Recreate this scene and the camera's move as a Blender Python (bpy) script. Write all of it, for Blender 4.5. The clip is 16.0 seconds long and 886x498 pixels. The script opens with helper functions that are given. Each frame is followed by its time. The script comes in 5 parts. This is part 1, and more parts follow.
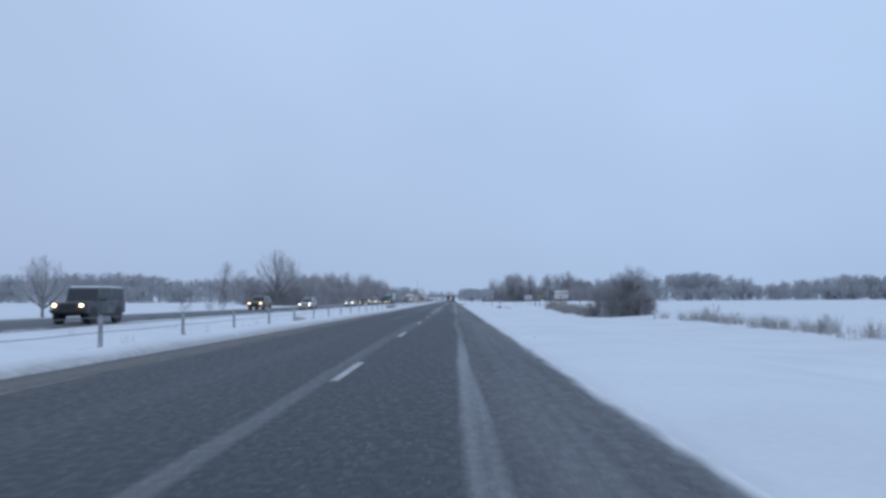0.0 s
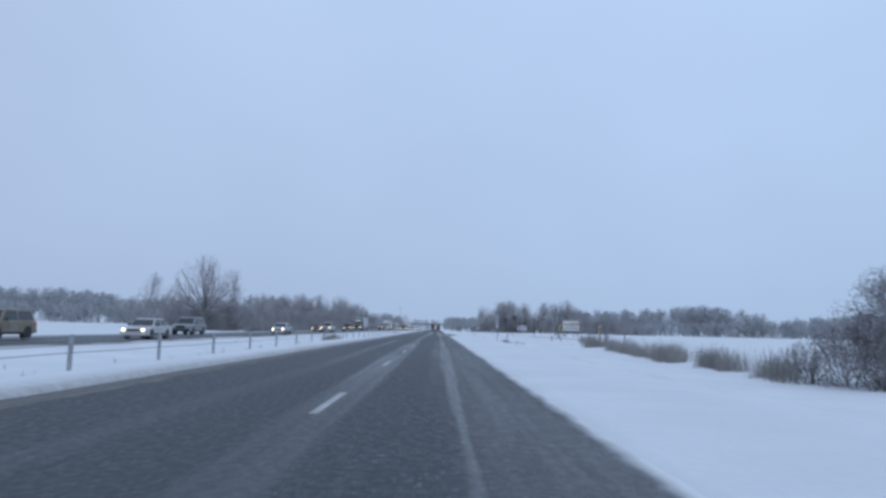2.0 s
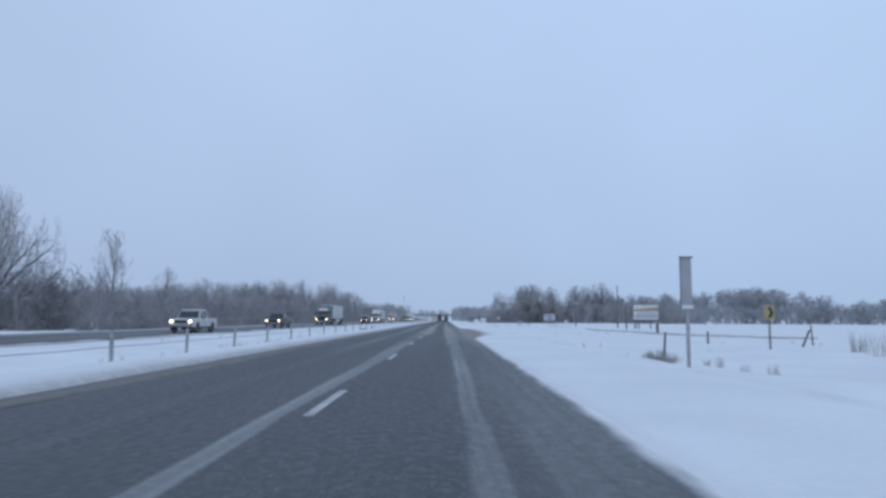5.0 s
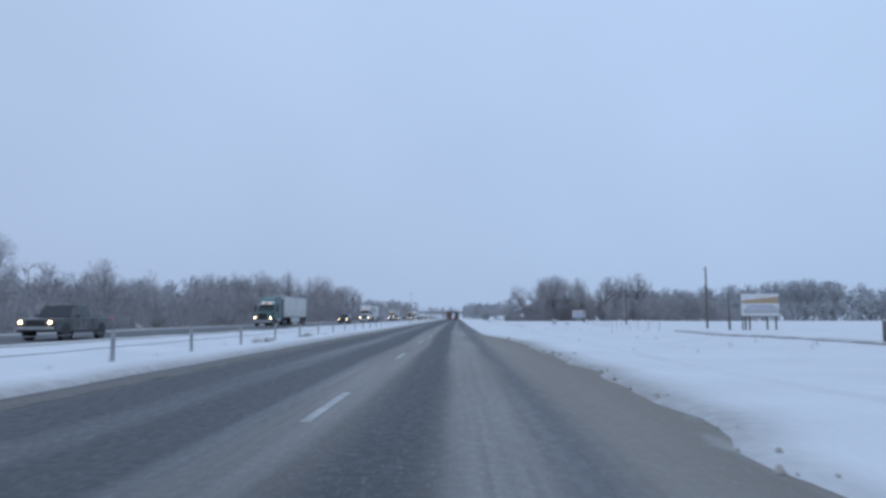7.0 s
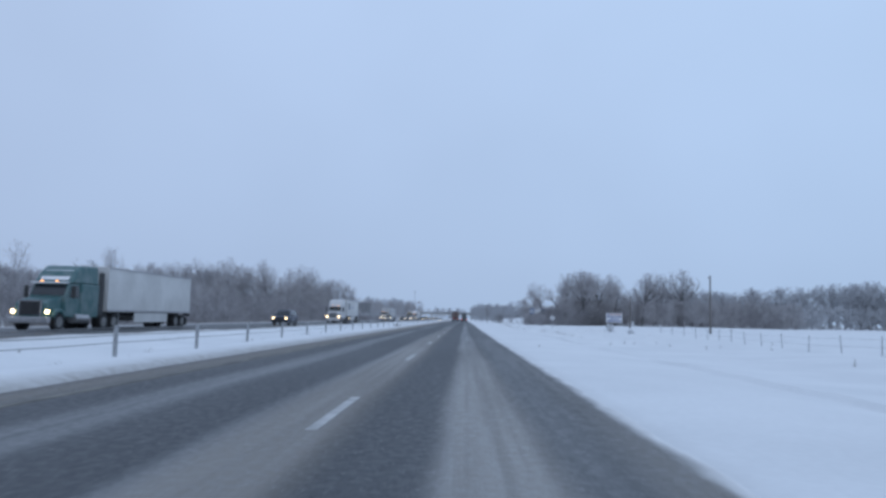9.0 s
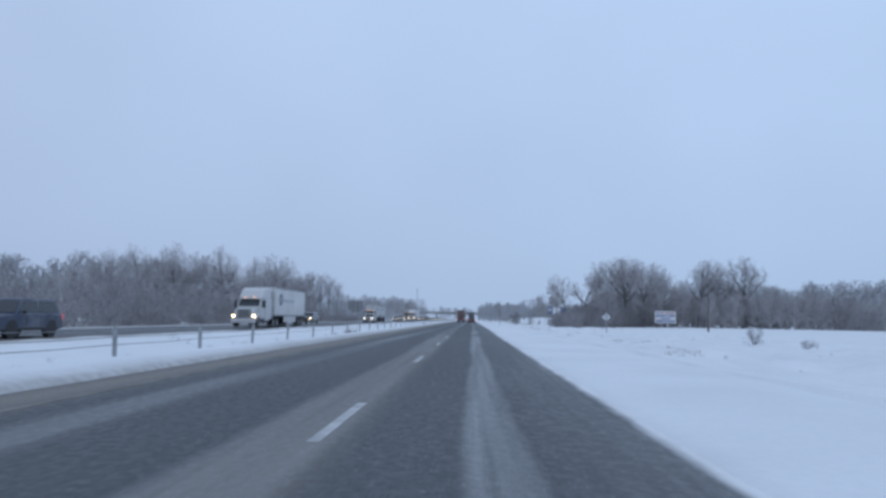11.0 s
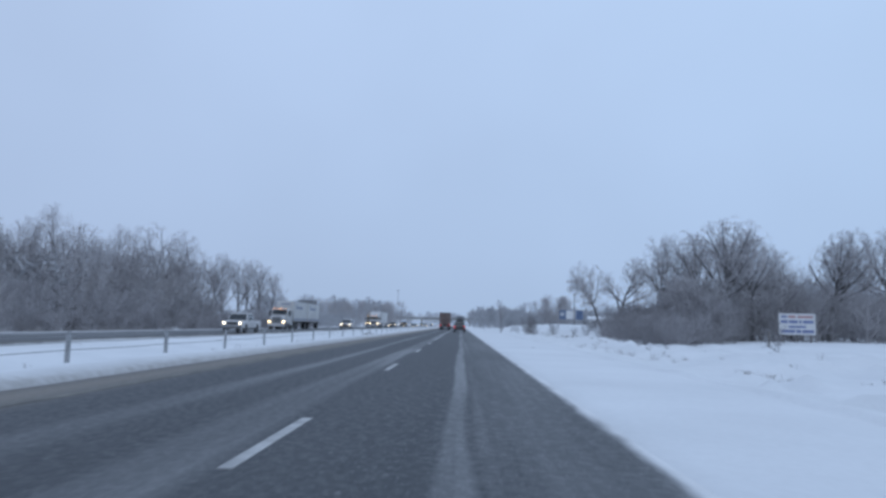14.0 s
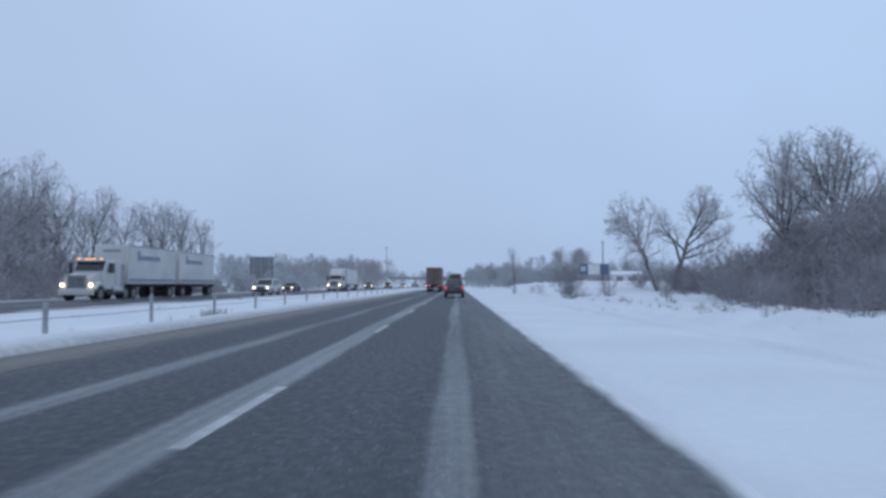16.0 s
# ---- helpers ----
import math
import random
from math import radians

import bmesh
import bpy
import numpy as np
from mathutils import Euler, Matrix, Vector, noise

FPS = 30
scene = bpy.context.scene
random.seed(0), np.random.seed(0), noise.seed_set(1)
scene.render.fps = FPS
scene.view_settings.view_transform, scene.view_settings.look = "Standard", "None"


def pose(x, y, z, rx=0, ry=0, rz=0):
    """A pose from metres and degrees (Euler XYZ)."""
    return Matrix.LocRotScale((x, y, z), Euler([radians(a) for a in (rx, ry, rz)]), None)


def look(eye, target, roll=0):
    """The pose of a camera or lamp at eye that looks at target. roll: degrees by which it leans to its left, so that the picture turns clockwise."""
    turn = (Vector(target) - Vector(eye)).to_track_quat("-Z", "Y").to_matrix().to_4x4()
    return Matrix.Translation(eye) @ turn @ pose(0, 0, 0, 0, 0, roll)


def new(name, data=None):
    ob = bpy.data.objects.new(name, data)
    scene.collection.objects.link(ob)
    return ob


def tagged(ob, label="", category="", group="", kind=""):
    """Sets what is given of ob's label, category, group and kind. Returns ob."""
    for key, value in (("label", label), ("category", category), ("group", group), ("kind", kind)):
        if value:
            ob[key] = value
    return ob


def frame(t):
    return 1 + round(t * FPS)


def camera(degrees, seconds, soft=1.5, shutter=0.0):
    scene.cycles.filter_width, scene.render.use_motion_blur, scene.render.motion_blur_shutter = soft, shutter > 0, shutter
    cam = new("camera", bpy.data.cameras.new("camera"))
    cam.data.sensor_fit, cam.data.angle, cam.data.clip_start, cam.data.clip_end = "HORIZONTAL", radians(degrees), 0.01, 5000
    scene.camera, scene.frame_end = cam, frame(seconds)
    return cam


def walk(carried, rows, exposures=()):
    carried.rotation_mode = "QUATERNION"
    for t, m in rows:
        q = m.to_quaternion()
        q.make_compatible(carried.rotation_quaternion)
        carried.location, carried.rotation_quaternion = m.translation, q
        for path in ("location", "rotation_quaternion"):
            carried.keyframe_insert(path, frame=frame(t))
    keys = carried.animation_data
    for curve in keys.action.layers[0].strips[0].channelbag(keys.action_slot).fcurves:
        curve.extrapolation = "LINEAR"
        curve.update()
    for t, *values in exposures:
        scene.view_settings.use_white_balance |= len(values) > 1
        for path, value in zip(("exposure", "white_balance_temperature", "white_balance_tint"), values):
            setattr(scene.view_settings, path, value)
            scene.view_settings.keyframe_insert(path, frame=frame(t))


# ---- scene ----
cam = camera(64.8, 16.0, soft=3.0, shutter=0.1)
PATH = [
    (0, (1.763, 0.000, 1.188), (1.621, 9.973, 1.913), -0.25),
    (0.5, (1.756, 12.358, 1.188), (1.756, 22.311, 2.164), 0.30),
    (1, (1.761, 24.717, 1.188), (2.012, 34.641, 2.390), -0.05),
    (1.5, (1.691, 37.075, 1.188), (1.785, 47.008, 2.340), 0.65),
    (2, (1.670, 49.433, 1.188), (1.714, 59.369, 2.322), 1.33),
    (2.5, (1.690, 61.792, 1.188), (1.680, 71.750, 2.102), 1.52),
    (3, (1.655, 74.150, 1.188), (1.569, 84.114, 2.027), 1.49),
    (3.5, (1.619, 86.508, 1.188), (1.640, 96.468, 2.081), 0.88),
    (4, (1.611, 98.867, 1.188), (1.586, 108.830, 2.048), 1.39),
    (4.5, (1.631, 111.225, 1.188), (1.554, 121.181, 2.125), 1.31),
    (5, (1.685, 123.583, 1.188), (1.637, 133.533, 2.192), 0.40),
    (7.5, (1.720, 185.375, 1.188), (1.486, 195.325, 2.156), 0.33),
    (8, (1.668, 197.733, 1.188), (1.396, 207.681, 2.171), 0.65),
    (8.5, (1.670, 210.092, 1.188), (1.361, 220.035, 2.208), 0.73),
    (9, (1.563, 222.450, 1.188), (1.251, 232.396, 2.174), 1.21),
    (11.5, (1.475, 284.242, 1.188), (1.042, 294.183, 2.177), 1.07),
    (12, (1.577, 296.600, 1.188), (1.143, 306.538, 2.211), 1.32),
    (12.5, (1.651, 308.958, 1.188), (1.231, 318.895, 2.231), 1.39),
    (13, (1.737, 321.317, 1.188), (1.278, 331.256, 2.184), 1.51),
    (13.5, (1.806, 333.675, 1.188), (1.368, 343.610, 2.233), 1.36),
    (14, (1.862, 346.033, 1.188), (1.592, 355.971, 2.265), 1.34),
    (14.5, (1.905, 358.392, 1.188), (2.117, 368.351, 2.059), 1.49),
    (15, (1.937, 370.750, 1.188), (1.859, 380.718, 1.981), 1.43),
    (15.5, (1.988, 383.108, 1.188), (1.702, 393.078, 1.917), 0.30),
    (16, (2.016, 395.467, 1.188), (1.814, 405.451, 1.698), 0.19),
]
walk(cam, [(t, look(eye, target, roll)) for t, eye, target, roll in PATH])

# ---- sky and light: a flat overcast winter dusk ----
world = bpy.data.worlds.new("overcast_sky")
scene.world = world
world.use_nodes = True
wn, wl = world.node_tree.nodes, world.node_tree.links
wn.clear()
w_out = wn.new("ShaderNodeOutputWorld")
w_bg = wn.new("ShaderNodeBackground")
w_bg.inputs["Strength"].default_value = 1.0
w_co = wn.new("ShaderNodeTexCoord")
w_sep = wn.new("ShaderNodeSeparateXYZ")
w_ramp = wn.new("ShaderNodeValToRGB")
w_ramp.color_ramp.elements[0].position = 0.0
w_ramp.color_ramp.elements[0].color = (0.380, 0.505, 0.724, 1)
w_ramp.color_ramp.elements[1].position = 0.45
w_ramp.color_ramp.elements[1].color = (0.461, 0.606, 0.864, 1)
mid = w_ramp.color_ramp.elements.new(0.10)
mid.color = (0.408, 0.540, 0.777, 1)
w_noise = wn.new("ShaderNodeTexNoise")
w_noise.inputs["Scale"].default_value = 2.2
w_noise.inputs["Detail"].default_value = 3.0
w_map = wn.new("ShaderNodeMapRange")
w_map.inputs["From Min"].default_value, w_map.inputs["From Max"].default_value = 0.3, 0.7
w_map.inputs["To Min"].default_value, w_map.inputs["To Max"].default_value = 0.96, 1.04
w_mul = wn.new("ShaderNodeVectorMath")
w_mul.operation = "SCALE"
w_sky = wn.new("ShaderNodeTexSky")
w_sky.sky_type = "NISHITA"
w_sky.sun_disc = False
w_sky.sun_elevation, w_sky.sun_rotation = radians(32), radians(160)
w_sky.dust_density, w_sky.air_density = 6.0, 1.0
w_skybg = wn.new("ShaderNodeBackground")
w_skybg.inputs["Strength"].default_value = 0.004
w_add = wn.new("ShaderNodeAddShader")
wl.new(w_co.outputs["Generated"], w_sep.inputs[0])
wl.new(w_sep.outputs["Z"], w_ramp.inputs[0])
wl.new(w_co.outputs["Generated"], w_noise.inputs["Vector"])
wl.new(w_noise.outputs["Fac"], w_map.inputs["Value"])
wl.new(w_ramp.outputs["Color"], w_mul.inputs[0])
w_side = wn.new("ShaderNodeMapRange")
for k, val in zip(("From Min", "From Max", "To Min", "To Max"), (-0.6, 0.15, 0.945, 1.025)):
    w_side.inputs[k].default_value = val
w_both = wn.new("ShaderNodeMath")
w_both.operation = "MULTIPLY"
wl.new(w_sep.outputs["X"], w_side.inputs["Value"])
wl.new(w_side.outputs["Result"], w_both.inputs[0])
wl.new(w_map.outputs["Result"], w_both.inputs[1])
wl.new(w_both.outputs[0], w_mul.inputs["Scale"])
w_cast = wn.new("ShaderNodeMix")  # thin cloud: greyer to the west, bluer to the east
w_cast.data_type = "RGBA"
w_cast.inputs["A"].default_value, w_cast.inputs["B"].default_value = (1.02, 1.0, 0.995, 1), (0.980, 1.002, 0.998, 1)
w_ew = wn.new("ShaderNodeMapRange")
w_ew.inputs["From Min"].default_value, w_ew.inputs["From Max"].default_value = -0.55, 0.55
w_tint = wn.new("ShaderNodeVectorMath")
w_tint.operation = "MULTIPLY"
wl.new(w_sep.outputs["X"], w_ew.inputs["Value"])
wl.new(w_ew.outputs["Result"], w_cast.inputs["Factor"])
wl.new(w_mul.outputs["Vector"], w_tint.inputs[0])
wl.new(w_cast.outputs["Result"], w_tint.inputs[1])
wl.new(w_tint.outputs["Vector"], w_bg.inputs["Color"])
wl.new(w_sky.outputs["Color"], w_skybg.inputs["Color"])
wl.new(w_bg.outputs[0], w_add.inputs[0])
wl.new(w_skybg.outputs[0], w_add.inputs[1])
wl.new(w_add.outputs[0], w_out.inputs["Surface"])

sun = new("sun", bpy.data.lights.new("sun", "SUN"))
sun.data.energy, sun.data.angle, sun.data.color = 0.22, radians(40), (0.86, 0.92, 1.0)
sun.matrix_world = look((0, 0, 100), (-20, 60, 0))


# ---- building helpers ----
class Geo:
    """Vertices and faces that grow into one mesh."""

    def __init__(self):
        self.v, self.f = [], []

    def box(self, c, s, rz=0.0, taper=1.0):
        """A box by its centre and size; taper narrows its top."""
        n, ca, sa = len(self.v), math.cos(rz), math.sin(rz)
        for dz in (-0.5, 0.5):
            k = taper if dz > 0 else 1.0
            for dx, dy in ((-0.5, -0.5), (0.5, -0.5), (0.5, 0.5), (-0.5, 0.5)):
                x, y = dx * s[0] * k, dy * s[1] * k
                self.v.append((c[0] + x * ca - y * sa, c[1] + x * sa + y * ca, c[2] + dz * s[2]))
        self.f += [tuple(n + i for i in q) for q in
                   ((3, 2, 1, 0), (4, 5, 6, 7), (0, 1, 5, 4), (1, 2, 6, 5), (2, 3, 7, 6), (3, 0, 4, 7))]
        return self

    def tube(self, pts, radii, n=6, cap=True):
        """A tapered tube along points."""
        base, last = len(self.v), None
        for i, p in enumerate(pts):
            a, b = pts[max(i - 1, 0)], pts[min(i + 1, len(pts) - 1)]
            d = Vector(b) - Vector(a)
            d = d.normalized() if d.length > 1e-9 else Vector((0, 0, 1))
            u = d.cross(Vector((0, 0, 1)) if abs(d.z) < 0.9 else Vector((1, 0, 0))).normalized()
            w = d.cross(u)
            for k in range(n):
                t = 2 * math.pi * k / n
                self.v.append(tuple(Vector(p) + radii[i] * (math.cos(t) * u + math.sin(t) * w)))
        for i in range(len(pts) - 1):
            for k in range(n):
                a, b = base + i * n + k, base + i * n + (k + 1) % n
                self.f.append((a, a + n, b + n, b))
        if cap:
            self.f.append(tuple(range(base, base + n)))
            e = base + (len(pts) - 1) * n
            self.f.append(tuple(range(e + n - 1, e - 1, -1)))
        return self

    def spike(self, pts, radii, n=3):
        """A tube that runs out to a point."""
        if len(pts) > 2:
            self.tube(pts[:-1], radii[:-1], n, cap=False)
            base = len(self.v) - n
        else:
            base = len(self.v)
            d = (Vector(pts[1]) - Vector(pts[0])).normalized()
            u = d.cross(Vector((0, 0, 1)) if abs(d.z) < 0.9 else Vector((1, 0, 0))).normalized()
            w = d.cross(u)
            for k in range(n):
                t = 2 * math.pi * k / n
                self.v.append(tuple(Vector(pts[0]) + radii[0] * (math.cos(t) * u + math.sin(t) * w)))
        tip = len(self.v)
        self.v.append(tuple(pts[-1]))
        self.f += [(base + k, tip, base + (k + 1) % n) for k in range(n)]
        return self

    def disc(self, c, r, axis, depth, n=20):
        """A short cylinder about one axis."""
        h = depth / 2
        d = {"x": (h, 0, 0), "y": (0, h, 0), "z": (0, 0, h)}[axis]
        a, b = Vector(c) - Vector(d), Vector(c) + Vector(d)
        return self.tube([a, b], [r, r], n)

    def loft(self, rings, cap=True):
        """Skin over rings that hold the same number of points."""
        base, n = len(self.v), len(rings[0])
        for ring in rings:
            self.v += [tuple(p) for p in ring]
        for i in range(len(rings) - 1):
            for k in range(n):
                a, b = base + i * n + k, base + i * n + (k + 1) % n
                self.f.append((a, b, b + n, a + n))
        if cap:
            self.f.append(tuple(range(base + n - 1, base - 1, -1)))
            e = base + (len(rings) - 1) * n
            self.f.append(tuple(range(e, e + n)))
        return self

    def quad(self, a, b, c, d):
        n = len(self.v)
        self.v += [tuple(a), tuple(b), tuple(c), tuple(d)]
        self.f.append((n, n + 1, n + 2, n + 3))
        return self

    def mesh(self, name, mat=None, smooth=False):
        me = bpy.data.meshes.new(name)
        me.from_pydata(self.v, [], self.f)
        if mat:
            me.materials.append(mat)
        if smooth:
            me.polygons.foreach_set("use_smooth", [True] * len(me.polygons))
        me.update()
        return me


def part(name, geo, mat, parent=None, label="", smooth=False, bevel=0.0):
    """One mesh object, under a thing or under a part."""
    ob = new(name, geo if isinstance(geo, bpy.types.Mesh) else geo.mesh(name, mat, smooth))
    if parent:
        ob.parent = parent
    if bevel:
        mod = ob.modifiers.new("bevel", "BEVEL")
        mod.width, mod.segments, mod.limit_method, mod.angle_limit = bevel, 2, "ANGLE", radians(35)
    return tagged(ob, label)


def thing(name, m, label, category, group="", kind=""):
    """An Empty at the base of a thing."""
    ob = new(name)
    ob.empty_display_size = 0.2
    ob.matrix_world = m
    return tagged(ob, label, category, group, kind)


# ---- materials ----
def material(name, color, rough=0.7, metal=0.0, var=0.15, scale=4.0, fine=60.0, bump=0.1, dist=0.01, second=None, amount=0.5, spec=None):
    """A surface with variation at two scales; second: a colour that patches of it turn to."""
    m = bpy.data.materials.new(name)
    m.use_nodes = True
    n, l = m.node_tree.nodes, m.node_tree.links
    b = n["Principled BSDF"]
    b.inputs["Roughness"].default_value, b.inputs["Metallic"].default_value = rough, metal
    if spec is not None:
        b.inputs["Specular IOR Level"].default_value = spec
    co = n.new("ShaderNodeTexCoord")
    big, small = n.new("ShaderNodeTexNoise"), n.new("ShaderNodeTexNoise")
    big.inputs["Scale"].default_value, big.inputs["Detail"].default_value = scale, 5.0
    small.inputs["Scale"].default_value, small.inputs["Detail"].default_value = fine, 3.0
    for x in (big, small):
        l.new(co.outputs["Object"], x.inputs["Vector"])
    mix = n.new("ShaderNodeMix")
    mix.data_type = "RGBA"
    mix.inputs["A"].default_value = (*[c * (1 - var) for c in color], 1)
    mix.inputs["B"].default_value = (*(second or [min(1, c * (1 + var)) for c in color]), 1)
    ramp = n.new("ShaderNodeMapRange")
    ramp.inputs["From Min"].default_value, ramp.inputs["From Max"].default_value = 0.35, 0.5 + 0.3 * (1 - amount) + 0.05
    l.new(big.outputs["Fac"], ramp.inputs["Value"])
    l.new(ramp.outputs["Result"], mix.inputs["Factor"])
    grain = n.new("ShaderNodeMapRange")
    grain.inputs["From Min"].default_value, grain.inputs["From Max"].default_value = 0.3, 0.7
    grain.inputs["To Min"].default_value, grain.inputs["To Max"].default_value = 1 - var / 2, 1 + var / 2
    l.new(small.outputs["Fac"], grain.inputs["Value"])
    mul = n.new("ShaderNodeVectorMath")
    mul.operation = "SCALE"
    l.new(mix.outputs["Result"], mul.inputs[0])
    l.new(grain.outputs["Result"], mul.inputs["Scale"])
    l.new(mul.outputs["Vector"], b.inputs["Base Color"])
    if bump:
        bp = n.new("ShaderNodeBump")
        bp.inputs["Strength"].default_value, bp.inputs["Distance"].default_value = bump, dist
        l.new(small.outputs["Fac"], bp.inputs["Height"])
        l.new(bp.outputs["Normal"], b.inputs["Normal"])
    return m


def lamp_material(name, color, strength):
    m = bpy.data.materials.new(name)
    m.use_nodes = True
    b = m.node_tree.nodes["Principled BSDF"]
    b.inputs["Base Color"].default_value = (*color, 1)
    b.inputs["Emission Color"].default_value = (*color, 1)
    b.inputs["Emission Strength"].default_value = strength
    return m


SNOW = material("snow", (0.74, 0.757, 0.775), 0.85, var=0.05, scale=0.25, fine=9.0, bump=0.35, dist=0.05, second=(0.775, 0.79, 0.805))
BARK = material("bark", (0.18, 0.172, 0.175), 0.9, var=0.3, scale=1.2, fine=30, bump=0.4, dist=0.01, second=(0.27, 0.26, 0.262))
# twigs and stems: base colours lightened to carry the snowy haze
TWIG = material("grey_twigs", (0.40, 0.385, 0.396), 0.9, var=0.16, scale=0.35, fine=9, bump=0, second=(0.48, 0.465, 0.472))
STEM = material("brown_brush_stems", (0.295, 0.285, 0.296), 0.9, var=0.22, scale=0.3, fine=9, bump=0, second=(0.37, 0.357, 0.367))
# palest twigs: haze over the far woods is put into their colour
HAZED = material("haze_pale_twigs", (0.43, 0.437, 0.457), 0.9, var=0.06, scale=0.12, fine=3, bump=0, second=(0.46, 0.467, 0.487))
WEED = material("dry_weeds", (0.33, 0.315, 0.305), 0.9, var=0.25, scale=0.8, fine=14, bump=0, second=(0.43, 0.41, 0.395))
GALV = material("galvanised_steel", (0.36, 0.37, 0.38), 0.55, metal=0.3, var=0.2, scale=3, fine=40, bump=0.1, dist=0.004)
CABLE = material("steel_cable", (0.20, 0.205, 0.21), 0.5, metal=0.4, var=0.2, scale=2, fine=80, bump=0.1, dist=0.003)
PAINT_W = material("worn_white_paint", (0.40, 0.40, 0.40), 0.7, var=0.25, scale=1.6, fine=30, bump=0.2, dist=0.004, second=(0.60, 0.60, 0.59))
PAINT_Y = material("worn_yellow_paint", (0.12, 0.115, 0.105), 0.75, var=0.3, scale=0.8, fine=24, bump=0.2, dist=0.004, second=(0.24, 0.23, 0.20))


def road_material(name, bands, slush, haze=()):
    """Wet winter asphalt; bands: (centre, half width, softness, strength) of dried salt along y; slush: the same for brown slush.
    A band given as a name reads its centre, half width and strength from the road's attribute of that name."""
    m = bpy.data.materials.new(name)
    m.use_nodes = True
    n, l = m.node_tree.nodes, m.node_tree.links
    b = n["Principled BSDF"]

    def math_node(op, a, c=None):
        x = n.new("ShaderNodeMath")
        x.operation = op
        for i, v in enumerate((a, c)):
            if v is None:
                continue
            if isinstance(v, (int, float)):
                x.inputs[i].default_value = v
            else:
                l.new(v, x.inputs[i])
        return x.outputs[0]

    def noise_node(scale, detail=4.0, stretch=None):
        x = n.new("ShaderNodeTexNoise")
        x.inputs["Scale"].default_value, x.inputs["Detail"].default_value = scale, detail
        if stretch:
            mp = n.new("ShaderNodeMapping")
            mp.inputs["Scale"].default_value = stretch
            l.new(co.outputs["Object"], mp.inputs["Vector"])
            l.new(mp.outputs["Vector"], x.inputs["Vector"])
        else:
            l.new(co.outputs["Object"], x.inputs["Vector"])
        return x.outputs["Fac"]

    def ranged(v, a, c, d=0.0, e=1.0):
        x = n.new("ShaderNodeMapRange")
        x.interpolation_type = "SMOOTHSTEP"
        for k, val in zip(("From Min", "From Max", "To Min", "To Max"), (a, c, d, e)):
            if isinstance(val, (int, float)):
                x.inputs[k].default_value = val
            else:
                l.new(val, x.inputs[k])
        l.new(v, x.inputs["Value"])
        return x.outputs["Result"]

    co = n.new("ShaderNodeTexCoord")
    sep = n.new("ShaderNodeSeparateXYZ")
    l.new(co.outputs["Object"], sep.inputs[0])
    wander = ranged(noise_node(1.0, 3.0, (0.2, 0.08, 1)), 0.3, 0.7, -0.06, 0.06)
    x_pos = math_node("ADD", sep.outputs["X"], wander)
    y_pos = sep.outputs["Y"]
    streak = noise_node(1.0, 5.0, (6.5, 0.10, 1))
    patch = noise_node(1.0, 4.0, (0.6, 0.05, 1))
    grit = noise_node(38.0, 4.0)
    lump = noise_node(9.0, 5.0)

    def band_sum(rows):
        total = None
        for row in rows:
            if isinstance(row[0], str):
                at = n.new("ShaderNodeAttribute")
                at.attribute_name = row[0]
                split = n.new("ShaderNodeSeparateXYZ")
                l.new(at.outputs["Vector"], split.inputs[0])
                d = math_node("ABSOLUTE", math_node("SUBTRACT", x_pos, split.outputs["X"]))
                soft = math_node("ADD", math_node("MULTIPLY", split.outputs["Y"], row[1]), 0.025)
                w = ranged(d, math_node("SUBTRACT", split.outputs["Y"], soft), math_node("ADD", split.outputs["Y"], soft), 1.0, 0.0)
                w = math_node("MULTIPLY", w, split.outputs["Z"])
            else:
                centre, half, soft, strength = row
                d = math_node("ABSOLUTE", math_node("SUBTRACT", x_pos, centre))
                w = math_node("MULTIPLY", ranged(d, half - soft, half + soft, 1.0, 0.0), strength)
            total = w if total is None else math_node("MAXIMUM", total, w)
        return total

    salt = math_node("MULTIPLY", band_sum(bands), ranged(streak, 0.25, 0.62, 0.55, 1.1))
    salt = math_node("MULTIPLY", salt, ranged(patch, 0.3, 0.65, 0.55, 1.15))
    film = math_node("MULTIPLY", ranged(patch, 0.3, 0.75, 0.5, 1.1), band_sum(haze)) if haze else math_node("MULTIPLY", ranged(patch, 0.35, 0.75), 0.10)
    salt = math_node("ADD", salt, film)
    salt = math_node("MULTIPLY", salt, ranged(grit, 0.25, 0.6, 0.75, 1.1))

    asphalt = n.new("ShaderNodeMix")
    asphalt.data_type = "RGBA"
    asphalt.inputs["A"].default_value = (0.0195, 0.022, 0.0258, 1)
    asphalt.inputs["B"].default_value = (0.063, 0.069, 0.077, 1)
    l.new(ranged(math_node("ADD", math_node("MULTIPLY", grit, 0.6), math_node("MULTIPLY", lump, 0.4)), 0.38, 0.62), asphalt.inputs["Factor"])
    salted = n.new("ShaderNodeMix")
    salted.data_type = "RGBA"
    l.new(asphalt.outputs["Result"], salted.inputs["A"])
    salted.inputs["B"].default_value = (0.375, 0.380, 0.383, 1)
    l.new(salt, salted.inputs["Factor"])
    brown = n.new("ShaderNodeMix")
    brown.data_type = "RGBA"
    l.new(salted.outputs["Result"], brown.inputs["A"])
    brown.inputs["B"].default_value = (0.37, 0.315, 0.25, 1)
    l.new(math_node("MULTIPLY", band_sum(slush), ranged(lump, 0.3, 0.65, 0.6, 1.0)), brown.inputs["Factor"])
    # blown snow that thins out over the asphalt along the edge
    at = n.new("ShaderNodeAttribute")
    at.attribute_name = "blown_snow"
